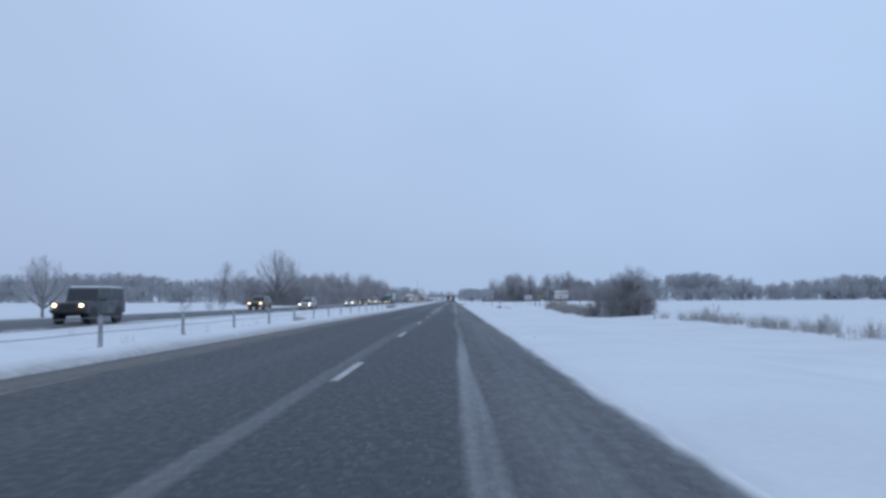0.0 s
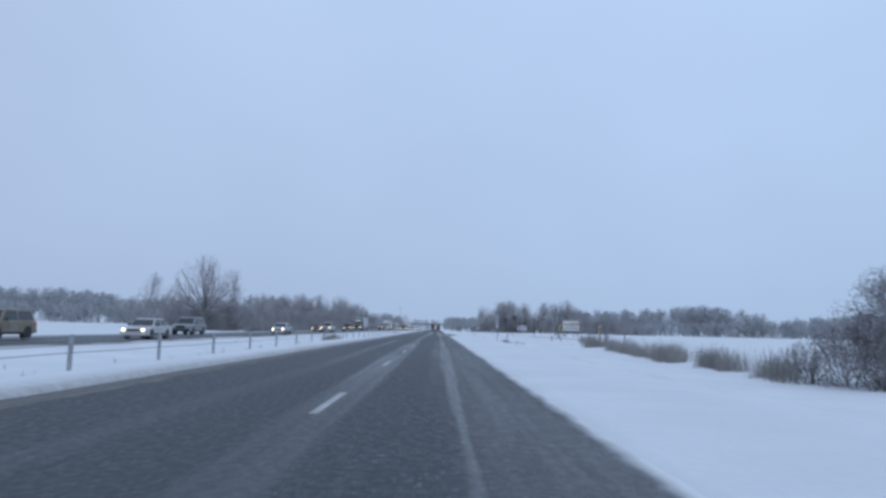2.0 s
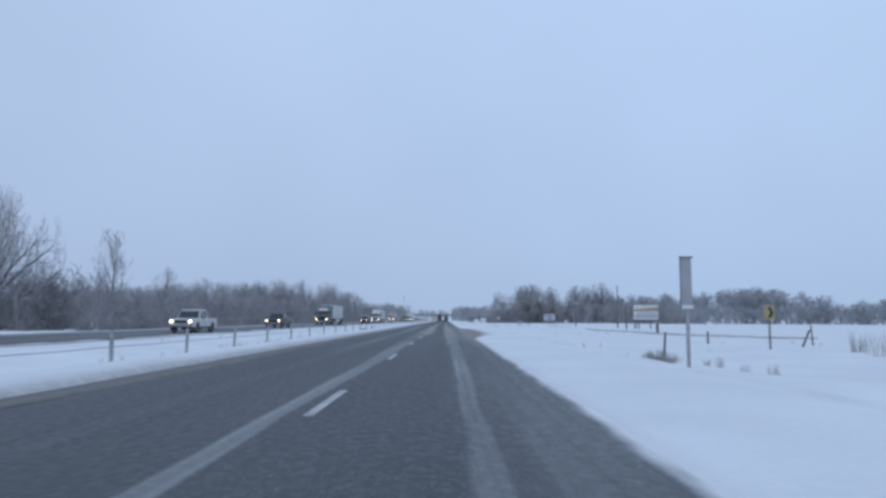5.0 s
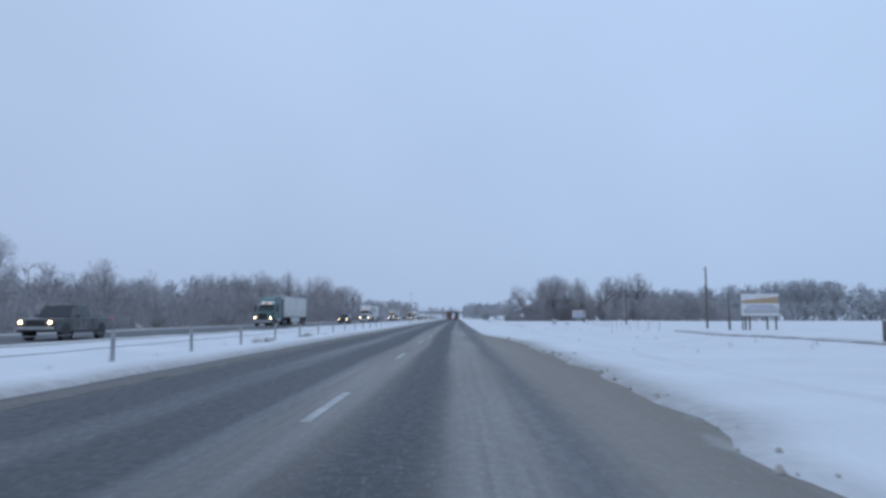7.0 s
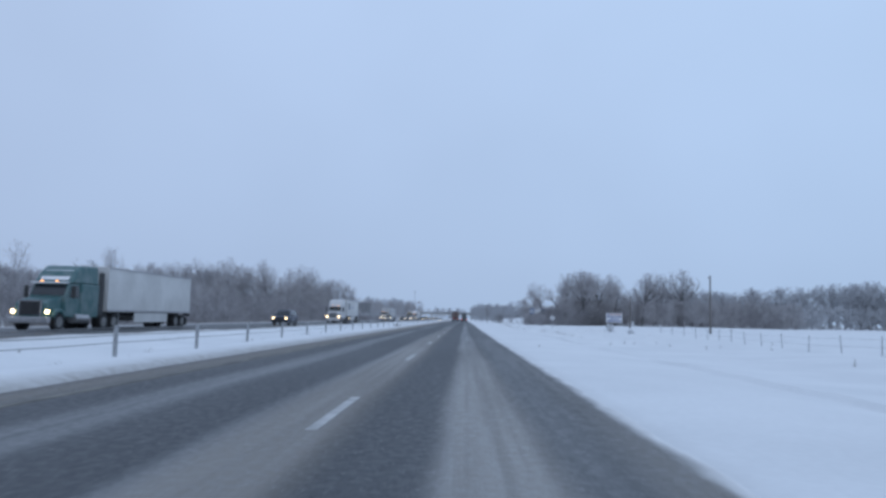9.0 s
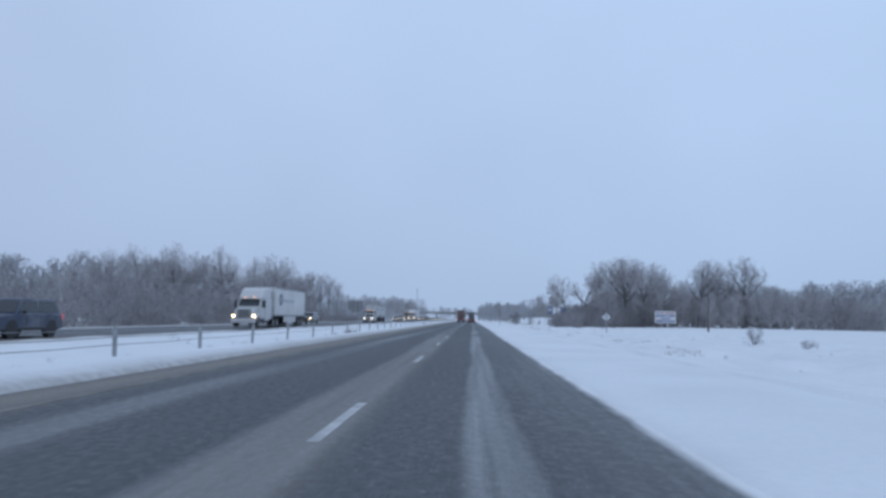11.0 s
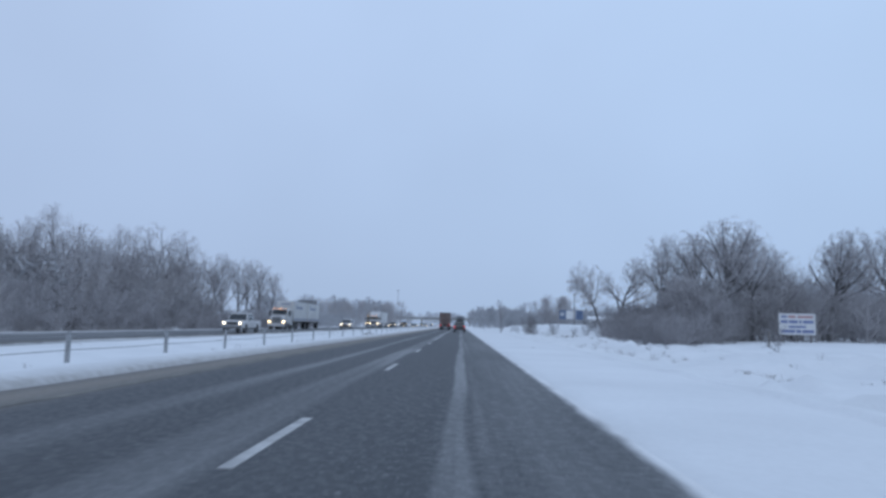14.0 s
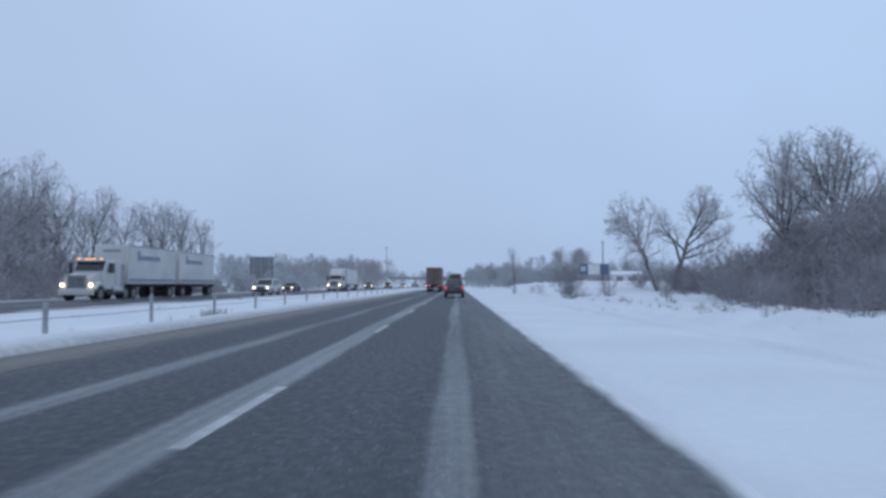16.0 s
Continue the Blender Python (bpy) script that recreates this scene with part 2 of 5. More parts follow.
    ragged = math_node("ADD", at.outputs["Fac"], ranged(noise_node(2.2, 5.0, (1.6, 0.35, 1)), 0.25, 0.75, -0.15, 0.15))
    blown = n.new("ShaderNodeMix")
    blown.data_type = "RGBA"
    l.new(brown.outputs["Result"], blown.inputs["A"])
    blown.inputs["B"].default_value = (0.76, 0.765, 0.77, 1)
    l.new(math_node("MULTIPLY", ranged(ragged, 0.12, 1.0), ranged(at.outputs["Fac"], 0.0, 0.15)), blown.inputs["Factor"])
    brown = blown
    specks = n.new("ShaderNodeMix")
    specks.data_type = "RGBA"
    l.new(brown.outputs["Result"], specks.inputs["A"])
    specks.inputs["B"].default_value = (0.42, 0.42, 0.43, 1)
    l.new(math_node("MULTIPLY", ranged(noise_node(21.0, 2.0), 0.635, 0.71), 0.42), specks.inputs["Factor"])
    l.new(specks.outputs["Result"], b.inputs["Base Color"])
    l.new(ranged(lump, 0.3, 0.7, 0.48, 0.8), b.inputs["Roughness"])
    b.inputs["Specular IOR Level"].default_value = 0.35
    bp = n.new("ShaderNodeBump")
    bp.inputs["Strength"].default_value, bp.inputs["Distance"].default_value = 0.35, 0.015
    l.new(math_node("ADD", grit, lump), bp.inputs["Height"])
    l.new(bp.outputs["Normal"], b.inputs["Normal"])
    return m


ROAD = road_material("winter_asphalt",
                     [("salt_right", 0.3), ("salt_right_line", 0.5), ("salt_centre", 0.22), ("salt_left", 0.5), (3.1, 1.0, 0.6, 0.20)],
                     [("slush_left", 1.2), ("slush_centre", 0.4), ("slush_right", 0.4), ("slush_edge", 0.3)],
                     [("salt_film", 0.3)])
ROAD_B = road_material("winter_asphalt_far",
                       [(-21.0, 0.4, 0.2, 0.4), (-19.2, 0.3, 0.1, 0.4), (-22.8, 0.3, 0.15, 0.4), (-25.5, 1.0, 0.5, 0.5)],
                       [(-17.4, 0.3, 0.2, 0.5)])

# salt that the wheels left, as (y, centre, half width, strength) along the carriageway
SALT = {
    "salt_film": [(0, -1, 6, 0.02), (62, -1, 6, 0.02), (80, -1, 6, 0.09), (135, -1, 6, 0.1), (190, -1, 6, 0.12), (300, -1, 6, 0.09), (345, -1, 6, 0.08), (365, -1, 6, 0.05),
                 (500, -1, 6, 0.08)],
    "salt_right": [(8, 1.98, 0.15, 0.48), (21, 1.97, 0.09, 0.46), (34, 1.95, 0.13, 0.4), (48, 1.96, 0.12, 0.15), (58, 1.98, 0.06, 0.34), (70, 2.01, 0.21, 0.42), (82, 2.05, 0.26, 0.45), (95, 2.09, 0.21, 0.5),
                  (107, 2.08, 0.17, 0.5), (119, 2.05, 0.22, 0.45), (133, 2.04, 0.12, 0.58), (165, 2.1, 0.35, 0.4), (194, 2.08, 0.53, 0.4), (207, 2.01, 0.54, 0.46), (232, 1.84, 0.46, 0.46), (293, 1.76, 0.25, 0.5),
                  (318, 1.83, 0.29, 0.52), (343, 1.87, 0.29, 0.48), (354, 1.86, 0.12, 0.42), (367, 1.86, 0.15, 0.47), (392, 1.92, 0.12, 0.44), (403, 1.96, 0.19, 0.46)],
    "salt_right_line": [(60, 1.62, 0.2, 0), (82, 1.6, 0.22, 0.16), (104, 1.66, 0.22, 0.16), (116, 1.66, 0.2, 0), (117, 2.54, 0.1, 0), (131, 2.56, 0.09, 0.36), (150, 2.6, 0.1, 0), (345, 2.2, 0.1, 0), (356, 2.18, 0.09, 0.32),
                       (370, 2.18, 0.1, 0.08), (392, 2.19, 0.08, 0.36), (404, 2.22, 0.08, 0.1)],
    "salt_centre": [(8, -0.23, 0.13, 0.32), (21, -0.26, 0.19, 0.2), (33, -0.14, 0.34, 0.15), (48, 0.11, 0.3, 0.1), (58, 0.07, 0.4, 0.13), (70, -0.06, 0.43, 0.36), (82, -0.08, 0.46, 0.37), (95, -0.15, 0.46, 0.4),
                   (107, -0.23, 0.38, 0.43), (119, -0.33, 0.22, 0.42), (131, -0.39, 0.11, 0.42), (165, -0.35, 0.4, 0.35), (194, -0.16, 0.65, 0.32), (207, -0.1, 0.55, 0.4), (231, -0.39, 0.57, 0.4), (293, -0.31, 0.45, 0.28),
                   (307, -0.3, 0.55, 0.26), (332, -0.45, 0.48, 0.26), (357, -0.63, 0.42, 0.24), (368, -0.54, 0.32, 0.4), (392, -0.37, 0.32, 0.48), (403, -0.23, 0.25, 0.52)],
    "salt_left": [(8, -2.1, 0.3, 0.04), (70, -1.89, 0.25, 0.08), (83, -1.96, 0.2, 0.26), (95, -2.14, 0.27, 0.3), (107, -2.22, 0.19, 0.3), (131, -2.2, 0.2, 0.08), (194, -2.3, 0.4, 0.2), (208, -2.37, 0.41, 0.3),
                 (221, -2.59, 0.4, 0.3), (233, -2.7, 0.4, 0.3), (293, -2.95, 0.36, 0.24), (319, -2.72, 0.42, 0.3), (331, -2.53, 0.42, 0.25), (357, -2.26, 0.3, 0.14), (368, -2.1, 0.19, 0.32), (392, -2.13, 0.17, 0.42),
                 (403, -2.1, 0.2, 0.42)],
    "slush_centre": [(165, 0.1, 0.5, 0), (190, 0, 0.6, 0.38), (235, -0.2, 0.55, 0.3), (300, -0.2, 0.5, 0.16), (330, -0.3, 0.5, 0)],
    "slush_right": [(165, 1.9, 0.5, 0), (190, 2.15, 0.6, 0.4), (235, 1.85, 0.48, 0.26), (270, 1.8, 0.4, 0)],
    "slush_edge": [(150, 4.1, 1, 0), (182, 4.2, 1.1, 0.55), (215, 4.2, 1.1, 0.58), (232, 4, 0.9, 0.12), (250, 3.9, 0.8, 0)],
}


# ---- ground, roads, lane marks ----
def smooth(a, b, v):
    t = min(max((v - a) / (b - a), 0.0), 1.0)
    return t * t * (3 - 2 * t)


def bump_at(x, y, s, seed=0.0):
    return noise.noise(Vector((x / s + seed, y / s, seed * 1.7)))


def right_edge(y):
    """Where the snow begins beside the right lane; wider where the side road has been ploughed."""
    wide = smooth(168, 186, y) * (1 - smooth(206, 228, y))
    return 3.70 + 1.2 * wide + 0.10 * smooth(335, 360, y) - 0.10 * smooth(225, 260, y) * (1 - smooth(320, 345, y)) + 0.05 * bump_at(0, y, 7.0, 3.0) + wide * (0.35 * bump_at(0, y, 2.2, 4.0) + 0.2 * bump_at(0, y, 1.1, 6.0))


BANK = [(-60, -5.15), (10, -5.15), (24, -5.0), (72, -4.62), (97, -4.68), (134, -4.72), (221, -4.95), (307, -5.25), (400, -5.30), (640, -5.2), (3200, -5.2)]


def left_edge(y):
    """Where the ploughed bank begins beside the left lane."""
    return float(np.interp(y, *zip(*BANK))) + 0.06 * bump_at(0, y, 5.0, 21.0) + 0.03 * bump_at(0, y, 1.3, 22.0)


def profile(pairs, x):
    for (a, za), (b, zb) in zip(pairs, pairs[1:]):
        if x <= b:
            return za + (zb - za) * smooth(a, b, x)
    return pairs[-1][1]


def ground_z(x, y):
    """The snow's height over the plain."""
    e, le = right_edge(y), left_edge(y)
    wood = smooth(345, 415, y) * (1 - smooth(560, 640, y))
    if x >= e - 0.6:
        z = profile([(e - 0.6, -0.20), (e + 0.30, -0.035), (6.5, -0.02), (12.5, -0.75 + 0.30 * wood), (16, -0.85 + 0.40 * wood),
                     (24, -0.55 + 0.15 * wood), (60, -0.45 + 0.35 * wood), (140, -0.3), (400, 0.0)], x)
    elif x > le + 0.1:
        z = -0.25
    elif x > -16.9:
        z = profile([(-17.1, -0.15), (-16.5, 0.02), (-14.5, -0.12), (-11.5, -0.42), (-8.7, -0.22), (-7.2, -0.06), (le - 1.3, 0.14), (le - 0.75, 0.19), (le - 0.30, 0.10), (le + 0.1, -0.17)], x)
    elif x > -26.6:
        z = -0.3
    else:
        z = profile([(-400, 0.3), (-60, -0.1), (-40, -0.45), (-30, -0.15), (-27.3, 0.05), (-26.6, -0.2)], x)
    away = smooth(3.9, 7.0, x) if x > 0 else 1 - smooth(-6.6, -5.6, x) if x > -20 else 1 - smooth(-30, -27, x)
    z += away * (0.05 * bump_at(x, y, 3.0) + 0.10 * bump_at(x, y, 14.0, 5.0) + 0.018 * bump_at(x, y, 0.8, 9.0))
    if x > e or (-16.8 < x < le):
        z += 0.012 * bump_at(x, y, 0.5, 2.0) + 0.02 * bump_at(x, y, 1.7, 7.0)
    if -16 < x < -6.3:
        z += smooth(-16, -15, x) * (1 - smooth(-7.4, -6.3, x)) * (0.07 * bump_at(x, y, 1.6, 31.0) + 0.06 * bump_at(x, y, 5.0, 32.0))
    # ploughed heap of snow in the field
    z += 1.9 * max(0.0, 1 - math.hypot((x - 112) / 8.0, (y - 502) / 5.0))
    # low lip left by the plough, parallel to the lane
    lip = 8.6 + 0.35 * bump_at(0, y, 18.0, 13.0) + 0.08 * bump_at(0, y, 2.5, 17.0)
    z += 0.15 * smooth(lip - 0.10, lip + 0.06, x) * (1 - smooth(lip + 0.2, lip + 2.6, x)) * (0.8 + 0.6 * bump_at(x, y, 6.0, 14.0)) * smooth(50, 80, y)
    # drifted ridge along the ditch fence before the wood
    z += 0.36 * math.exp(-((x - 15.5 - 1.8 * bump_at(0, y, 25.0, 4.0)) / 2.6) ** 2) * wood * (0.75 + 0.6 * bump_at(x, y, 9.0, 6.0))
    lumpy = smooth(8, 12, x) * (1 - smooth(26, 40, x)) * smooth(255, 320, y)
    z += lumpy * (0.36 * bump_at(x, y, 4.0, 11.0) + 0.42 * (1 - abs(bump_at(x, y, 2.6, 12.0))) ** 4 - 0.14 + 0.24 * bump_at(x, y, 1.1, 15.0))
    # bank of a ramp on the right
    z += 2.3 * smooth(15, 30, x) * (1 - smooth(75, 110, x)) * smooth(500, 545, y) * (1 - smooth(660, 740, y))
    return z


def axis(segments):
    out = []
    for a, b, step in segments:
        k = max(1, round((b - a) / step))
        out += [a + (b - a) * i / k for i in range(k)]
    return out + [segments[-1][1]]


def ground_snow():
    """Snow with grime thrown from the lanes along the ploughed edges, and wind crust further out."""
    m = SNOW.copy()
    m.name = "roadside_snow"
    n, l = m.node_tree.nodes, m.node_tree.links
    b = n["Principled BSDF"]
    clean = b.inputs["Base Color"].links[0].from_socket
    co = n.new("ShaderNodeTexCoord")
    spray = n.new("ShaderNodeTexNoise")
    spray.inputs["Scale"].default_value, spray.inputs["Detail"].default_value = 5.0, 6.0
    l.new(co.outputs["Object"], spray.inputs["Vector"])
    thrown = n.new("ShaderNodeAttribute")
    thrown.attribute_name = "grime"
    clumps = n.new("ShaderNodeMapRange")
    for k, val in zip(("From Min", "From Max", "To Min", "To Max"), (0.3, 0.7, 0.55, 1.0)):
        clumps.inputs[k].default_value = val
    l.new(spray.outputs["Fac"], clumps.inputs["Value"])
    fac = n.new("ShaderNodeMath")
    fac.operation = "MULTIPLY"
    l.new(thrown.outputs["Fac"], fac.inputs[0])
    l.new(clumps.outputs["Result"], fac.inputs[1])
    grime = n.new("ShaderNodeMix")
    grime.data_type = "RGBA"
    l.new(clean, grime.inputs["A"])
    grime.inputs["B"].default_value = (0.27, 0.25, 0.228, 1)
    l.new(fac.outputs[0], grime.inputs["Factor"])
    l.new(grime.outputs["Result"], b.inputs["Base Color"])
    return m


def grime_at(x, y):
    """Dirt thrown from the lanes onto the snow."""
    if x > 0:
        wide = smooth(172, 186, y) * (1 - smooth(210, 228, y))
        return (0.12 + 0.75 * wide) * (1 - smooth(0.0, 0.35 + 0.9 * wide, x - right_edge(y)))
    if x > -11:
        return 0.95 * (1 - smooth(-0.10, 0.78 + 0.15 * smooth(260, 320, y), left_edge(y) - x))
    return 0.5 * (1 - smooth(0.1, 1.6, min(abs(x + 16.6), abs(x + 27.0))))


def build_ground():
    xs = axis([(-1600, -400, 150), (-400, -120, 28), (-120, -40, 6), (-40, -27.4, 1.2), (-27.4, -26.2, 0.2), (-26.2, -17.2, 3.0), (-17.2, -16.2, 0.2),
               (-16.2, -7.2, 0.75), (-7.2, -4.3, 0.12), (-4.3, 3.0, 3.65), (3.0, 5.6, 0.2), (5.6, 7.4, 0.6), (7.4, 9.6, 0.11), (9.6, 24, 0.55), (24, 34, 1.2), (34, 120, 6), (120, 400, 28), (400, 1600, 150)])
    ys = axis([(-60, 0, 6), (0, 470, 0.75), (470, 640, 2.5), (640, 1200, 20), (1200, 3200, 200)])
    me = bpy.data.meshes.new("ground")
    nx = len(xs)
    v = [(x, y, ground_z(x, y)) for y in ys for x in xs]
    f = [(j * nx + i, j * nx + i + 1, (j + 1) * nx + i + 1, (j + 1) * nx + i) for j in range(len(ys) - 1) for i in range(nx - 1)]
    me.from_pydata(v, [], f)
    me.polygons.foreach_set("use_smooth", [True] * len(f))
    me.attributes.new("grime", "FLOAT", "POINT").data.foreach_set("value", [grime_at(x, y) for y in ys for x in xs])
    me.materials.append(ground_snow())
    return tagged(new("ground", me), "snow-covered plain with shallow ditches and drifts", "ground", kind="structure")


def road_z(x):
    return -0.018 * x if x > 0 else 0.004 * x


def build_road(name, x0, x1, mat, label, salt=None):
    xs = [x0 + (x1 - x0) * i / 6 for i in range(7)]
    if x0 < 0 < x1:
        xs = sorted([x for x in xs if x < 3.0 and abs(x) > 0.3] + [0.0, 3.0, 3.2, 3.4, 3.6, 3.8, 4.0, 4.4, 4.9, x1])
    ys = axis([(-60, 470, 2.5), (470, 640, 10), (640, 3200, 160)])
    top = [(x, y, road_z(x) if x > -10 else 0.0) for y in ys for x in xs]
    n = len(xs)
    f = [(j * n + i, j * n + i + 1, (j + 1) * n + i + 1, (j + 1) * n + i) for j in range(len(ys) - 1) for i in range(n - 1)]
    me = bpy.data.meshes.new(name)
    me.from_pydata(top, [], f)
    me.materials.append(mat)
    if salt:
        lines = {k: [tuple(float(np.interp(y, [r[0] for r in rows], [r[j] for r in rows])) for j in (1, 2, 3)) for y in ys] for k, rows in salt.items()}
        lines["slush_left"] = [((left_edge(y) - 4.25) / 2, max(0.06, (-4.25 - left_edge(y)) / 2 + 0.05), 0.32 + 0.20 * smooth(200, 300, y)) for y in ys]
        for k, rows in lines.items():
            me.attributes.new(k, "FLOAT_VECTOR", "POINT").data.foreach_set("vector", [c for row in rows for _ in xs for c in row])
        me.attributes.new("blown_snow", "FLOAT", "POINT").data.foreach_set("value", [smooth(-0.30, 0.12, x - right_edge(y)) * (1 - 0.8 * smooth(172, 184, y) * (1 - smooth(212, 228, y))) if x > 2.5 else 0.0 for y in ys for x in xs])
    ob = tagged(new(name, me), label, "road", kind="structure")
    sol = ob.modifiers.new("thickness", "SOLIDIFY")
    sol.thickness, sol.offset = 0.22, -1
    return ob


ground = build_ground()
road = build_road("road", -5.8, 5.6, ROAD, "wet dark asphalt carriageway with pale salt streaks and slushy edges", SALT)
road_b = build_road("road_opposite", -27.4, -16.4, ROAD_B, "wet asphalt carriageway beyond the snowy median")

dash_mesh = Geo().box((0, 1.524, 0.002), (0.13, 3.048, 0.006)).mesh("lane_dash", PAINT_W)
for k in range(-2, 62):
    d = part("lane_dash", dash_mesh, None, road)
    d.location = (0, 10.36 + 12.192 * k, 0.001)
for k in range(0, 60):
    d = part("lane_dash", dash_mesh, None, road_b)
    d.location = (-21.0, 5.0 + 12.192 * k, 0.003)
edge = Geo()
for k in range(0, 90):
    edge.box((-4.12, -40 + 10 * k + 5, road_z(-4.12) + 0.004), (0.12, 10, 0.006))
part("edge_line", edge, PAINT_Y, road, "faded yellow edge line")


# ---- cable barrier in the median ----
# posts every 6.1 m, in two runs that meet near y = 125
POSTS_Y = [1.6 + 6.096 * k for k in range(-8, 21)] + [4.4 + 6.096 * k for k in range(20, 112)]


def cable_barrier():
    top = thing("cable_barrier", pose(0, 0, 0), "galvanised cable barrier on slim posts in snow", "barrier")
    post = Geo().box((0, 0, 0.28), (0.075, 0.13, 1.06)).box((0, 0, 0.83), (0.045, 0.09, 0.04))
    me = post.mesh("post", GALV)
    for y in POSTS_Y:
        p = part("post", me, None, top)
        p.matrix_local = pose(-8.3, y, -0.05, random.uniform(-2, 2), random.uniform(-1.5, 1.5), random.uniform(-4, 4))
    for z in (0.70, 0.49, 0.28):
        pts = []
        for a, b in zip(POSTS_Y, POSTS_Y[1:]):
            pts += [(-8.26, a, z + 0.03), (-8.26, (a + b) / 2, z + 0.01)]
        part("cable", Geo().tube(pts, [0.011] * len(pts), 5), CABLE, top)


cable_barrier()


# ---- bare trees ----
def grow(seed, height, width, base=0.3, trunk=0.3, stems=1, splay=0.0, kids=(9, 6, 5, 3), angle=(58, 48, 44, 40), ratio=(0.62, 0.55, 0.5, 0.55), wander=0.16, lift=0.10, thin=0.013,
         sides=(8, 5, 4, 3, 3), segs=(7, 5, 3, 2, 1), start=(0.0, 0.22, 0.25, 0.3), forks=3, lean=(0, 0), bole=0.56):
    """A leafless tree that branches in five steps: (wood, twigs) as two Geo. base: the bare part of the trunk; splay: how far several stems lean apart."""
    rnd = random.Random(seed)
    wood, fine = Geo(), Geo()
    last = len(kids)

    def side_of(d, deg, turn):
        """A direction that leaves d by an angle."""
        u = d.cross(Vector((0.3, 0.2, 1)) if abs(d.z) < 0.95 else Vector((1, 0, 0))).normalized()
        w = d.cross(u)
        k = radians(deg)
        return (d * math.cos(k) + (u * math.cos(turn) + w * math.sin(turn)) * math.sin(k)).normalized()

    def branch(p, d, length, r, level):
        n = segs[level]
        pts, radii, dirs = [p.copy()], [r], [d]
        tip = max(thin * 0.5, r * (0.30 if level == 0 else 0.22))
        for i in range(n):
            w = wander * (0.55 if level == 0 else 1.0)
            d = (d + Vector((rnd.gauss(0, w), rnd.gauss(0, w), rnd.gauss(0, w * 0.7) + (lift if level else 0.03)))).normalized()
            p = p + d * (length / n)
            pts.append(p.copy())
            dirs.append(d)
            radii.append(r + (tip - r) * ((i + 1) / n))
        if level < 2:
            wood.tube(pts, radii, sides[level], cap=False)
        else:
            fine.spike(pts, radii, 3)
        if level == last:
            return
        count = kids[level]
        low = base if level == 0 else start[level]
        turn = rnd.uniform(0, 6.283)
        for k in range(count):
            t = low + (1 - low) * (k + rnd.uniform(0.1, 0.9)) / count
            f = min(int(t * n), n - 1)
            at = pts[f].lerp(pts[f + 1], t * n - f)
            ra = radii[f] + (radii[f + 1] - radii[f]) * (t * n - f)
            turn += 2.4 + rnd.uniform(-0.5, 0.5)
            u = (t - low) / (1 - low)
            deg = angle[level] * (1.18 - 0.55 * u if level == 0 else 1.0) * rnd.uniform(0.75, 1.2)
            size = length * ratio[level] * (1.12 - 0.45 * u) * (rnd.uniform(0.82, 1.1) if level == 0 else rnd.uniform(0.7, 1.2))
            branch(at, side_of(dirs[f + 1], deg, turn), size, max(thin * 0.7, min(ra * 0.8, r * (0.55 if level == 0 else 0.5))), level + 1)
        if level < last - 1:
            for k in range(forks if level == 0 else 1):
                turn += 6.283 / max(forks, 2)
                branch(pts[-1], side_of(d, rnd.uniform(12, 32), turn), length * ratio[level] * rnd.uniform(0.75, 1.0), radii[-1] * 0.9, level + 1)

    for k in range(stems):
        a = 6.283 * (k + rnd.uniform(-0.3, 0.3)) / stems
        lay = splay * (rnd.uniform(0.5, 1.0) if k % 3 else 0.25)
        d = Vector((math.cos(a) * lay + lean[0], math.sin(a) * lay + lean[1], 1)).normalized()
        foot = Vector((math.cos(a), math.sin(a), 0)) * (0.0 if stems == 1 else 0.5 * trunk + 0.03 * width * splay)
        branch(foot - Vector((0, 0, 0.4)), d, height * bole * rnd.uniform(0.85, 1.05), trunk / math.sqrt(stems), 0)
    # twigs that stray past the crown are drawn in, so that it closes in a dome of the height and width asked for
    vs = np.array(wood.v + fine.v)
    mid_x, mid_y, tall = vs[:, 0].mean(), vs[:, 1].mean(), np.percentile(vs[:, 2], 97)
    wide = np.percentile(np.hypot(vs[:, 0] - mid_x, vs[:, 1] - mid_y), 94)
    for g in (wood, fine):
        v = np.array(g.v)
        off = (v - np.array((mid_x, mid_y, 0.55 * tall))) / np.array((wide, wide, 0.45 * tall))
        rho = np.maximum(np.linalg.norm(off, axis=1), 1e-6)
        drawn = np.where(rho > 0.78, 0.78 + 0.24 * np.tanh((rho - 0.78) / 0.3), rho)
        k = np.where(v[:, 2] > 0.35 * tall, drawn / rho, 1.0)
        k = 1 + (k - 1) * np.clip((v[:, 2] / tall - 0.35) / 0.2, 0, 1)
        v = np.array((mid_x, mid_y, 0.55 * tall)) + off * k[:, None] * np.array((wide, wide, 0.45 * tall))
        v *= np.array((width / 2 / wide, width / 2 / wide, height / tall))
        g.v = [tuple(p) for p in v.tolist()]
    return wood, fine


def grown(twig=None, **kw):
    wood, fine = grow(**kw)
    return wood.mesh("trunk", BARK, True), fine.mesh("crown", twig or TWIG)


def tree(protos, k, x, y, scale, turn, label, category="tree", group="", name="bare_tree", wide=1.0):
    """A tree from one of the grown shapes: trunk and crown."""
    wood, fine = protos[k % len(protos)]
    top = thing(name, pose(x, y, ground_z(x, y) - 0.1, random.uniform(-3, 3), random.uniform(-3, 3), turn), label, category, group)
    top.scale = (scale * wide, scale * wide, scale)
    part("trunk", wood, None, top)
    part("crown", fine, None, top)
    return top


def as_arrays(me):
    v = np.empty(len(me.vertices) * 3)
    me.vertices.foreach_get("co", v)
    return v.reshape(-1, 3), [tuple(p.vertices) for p in me.polygons]


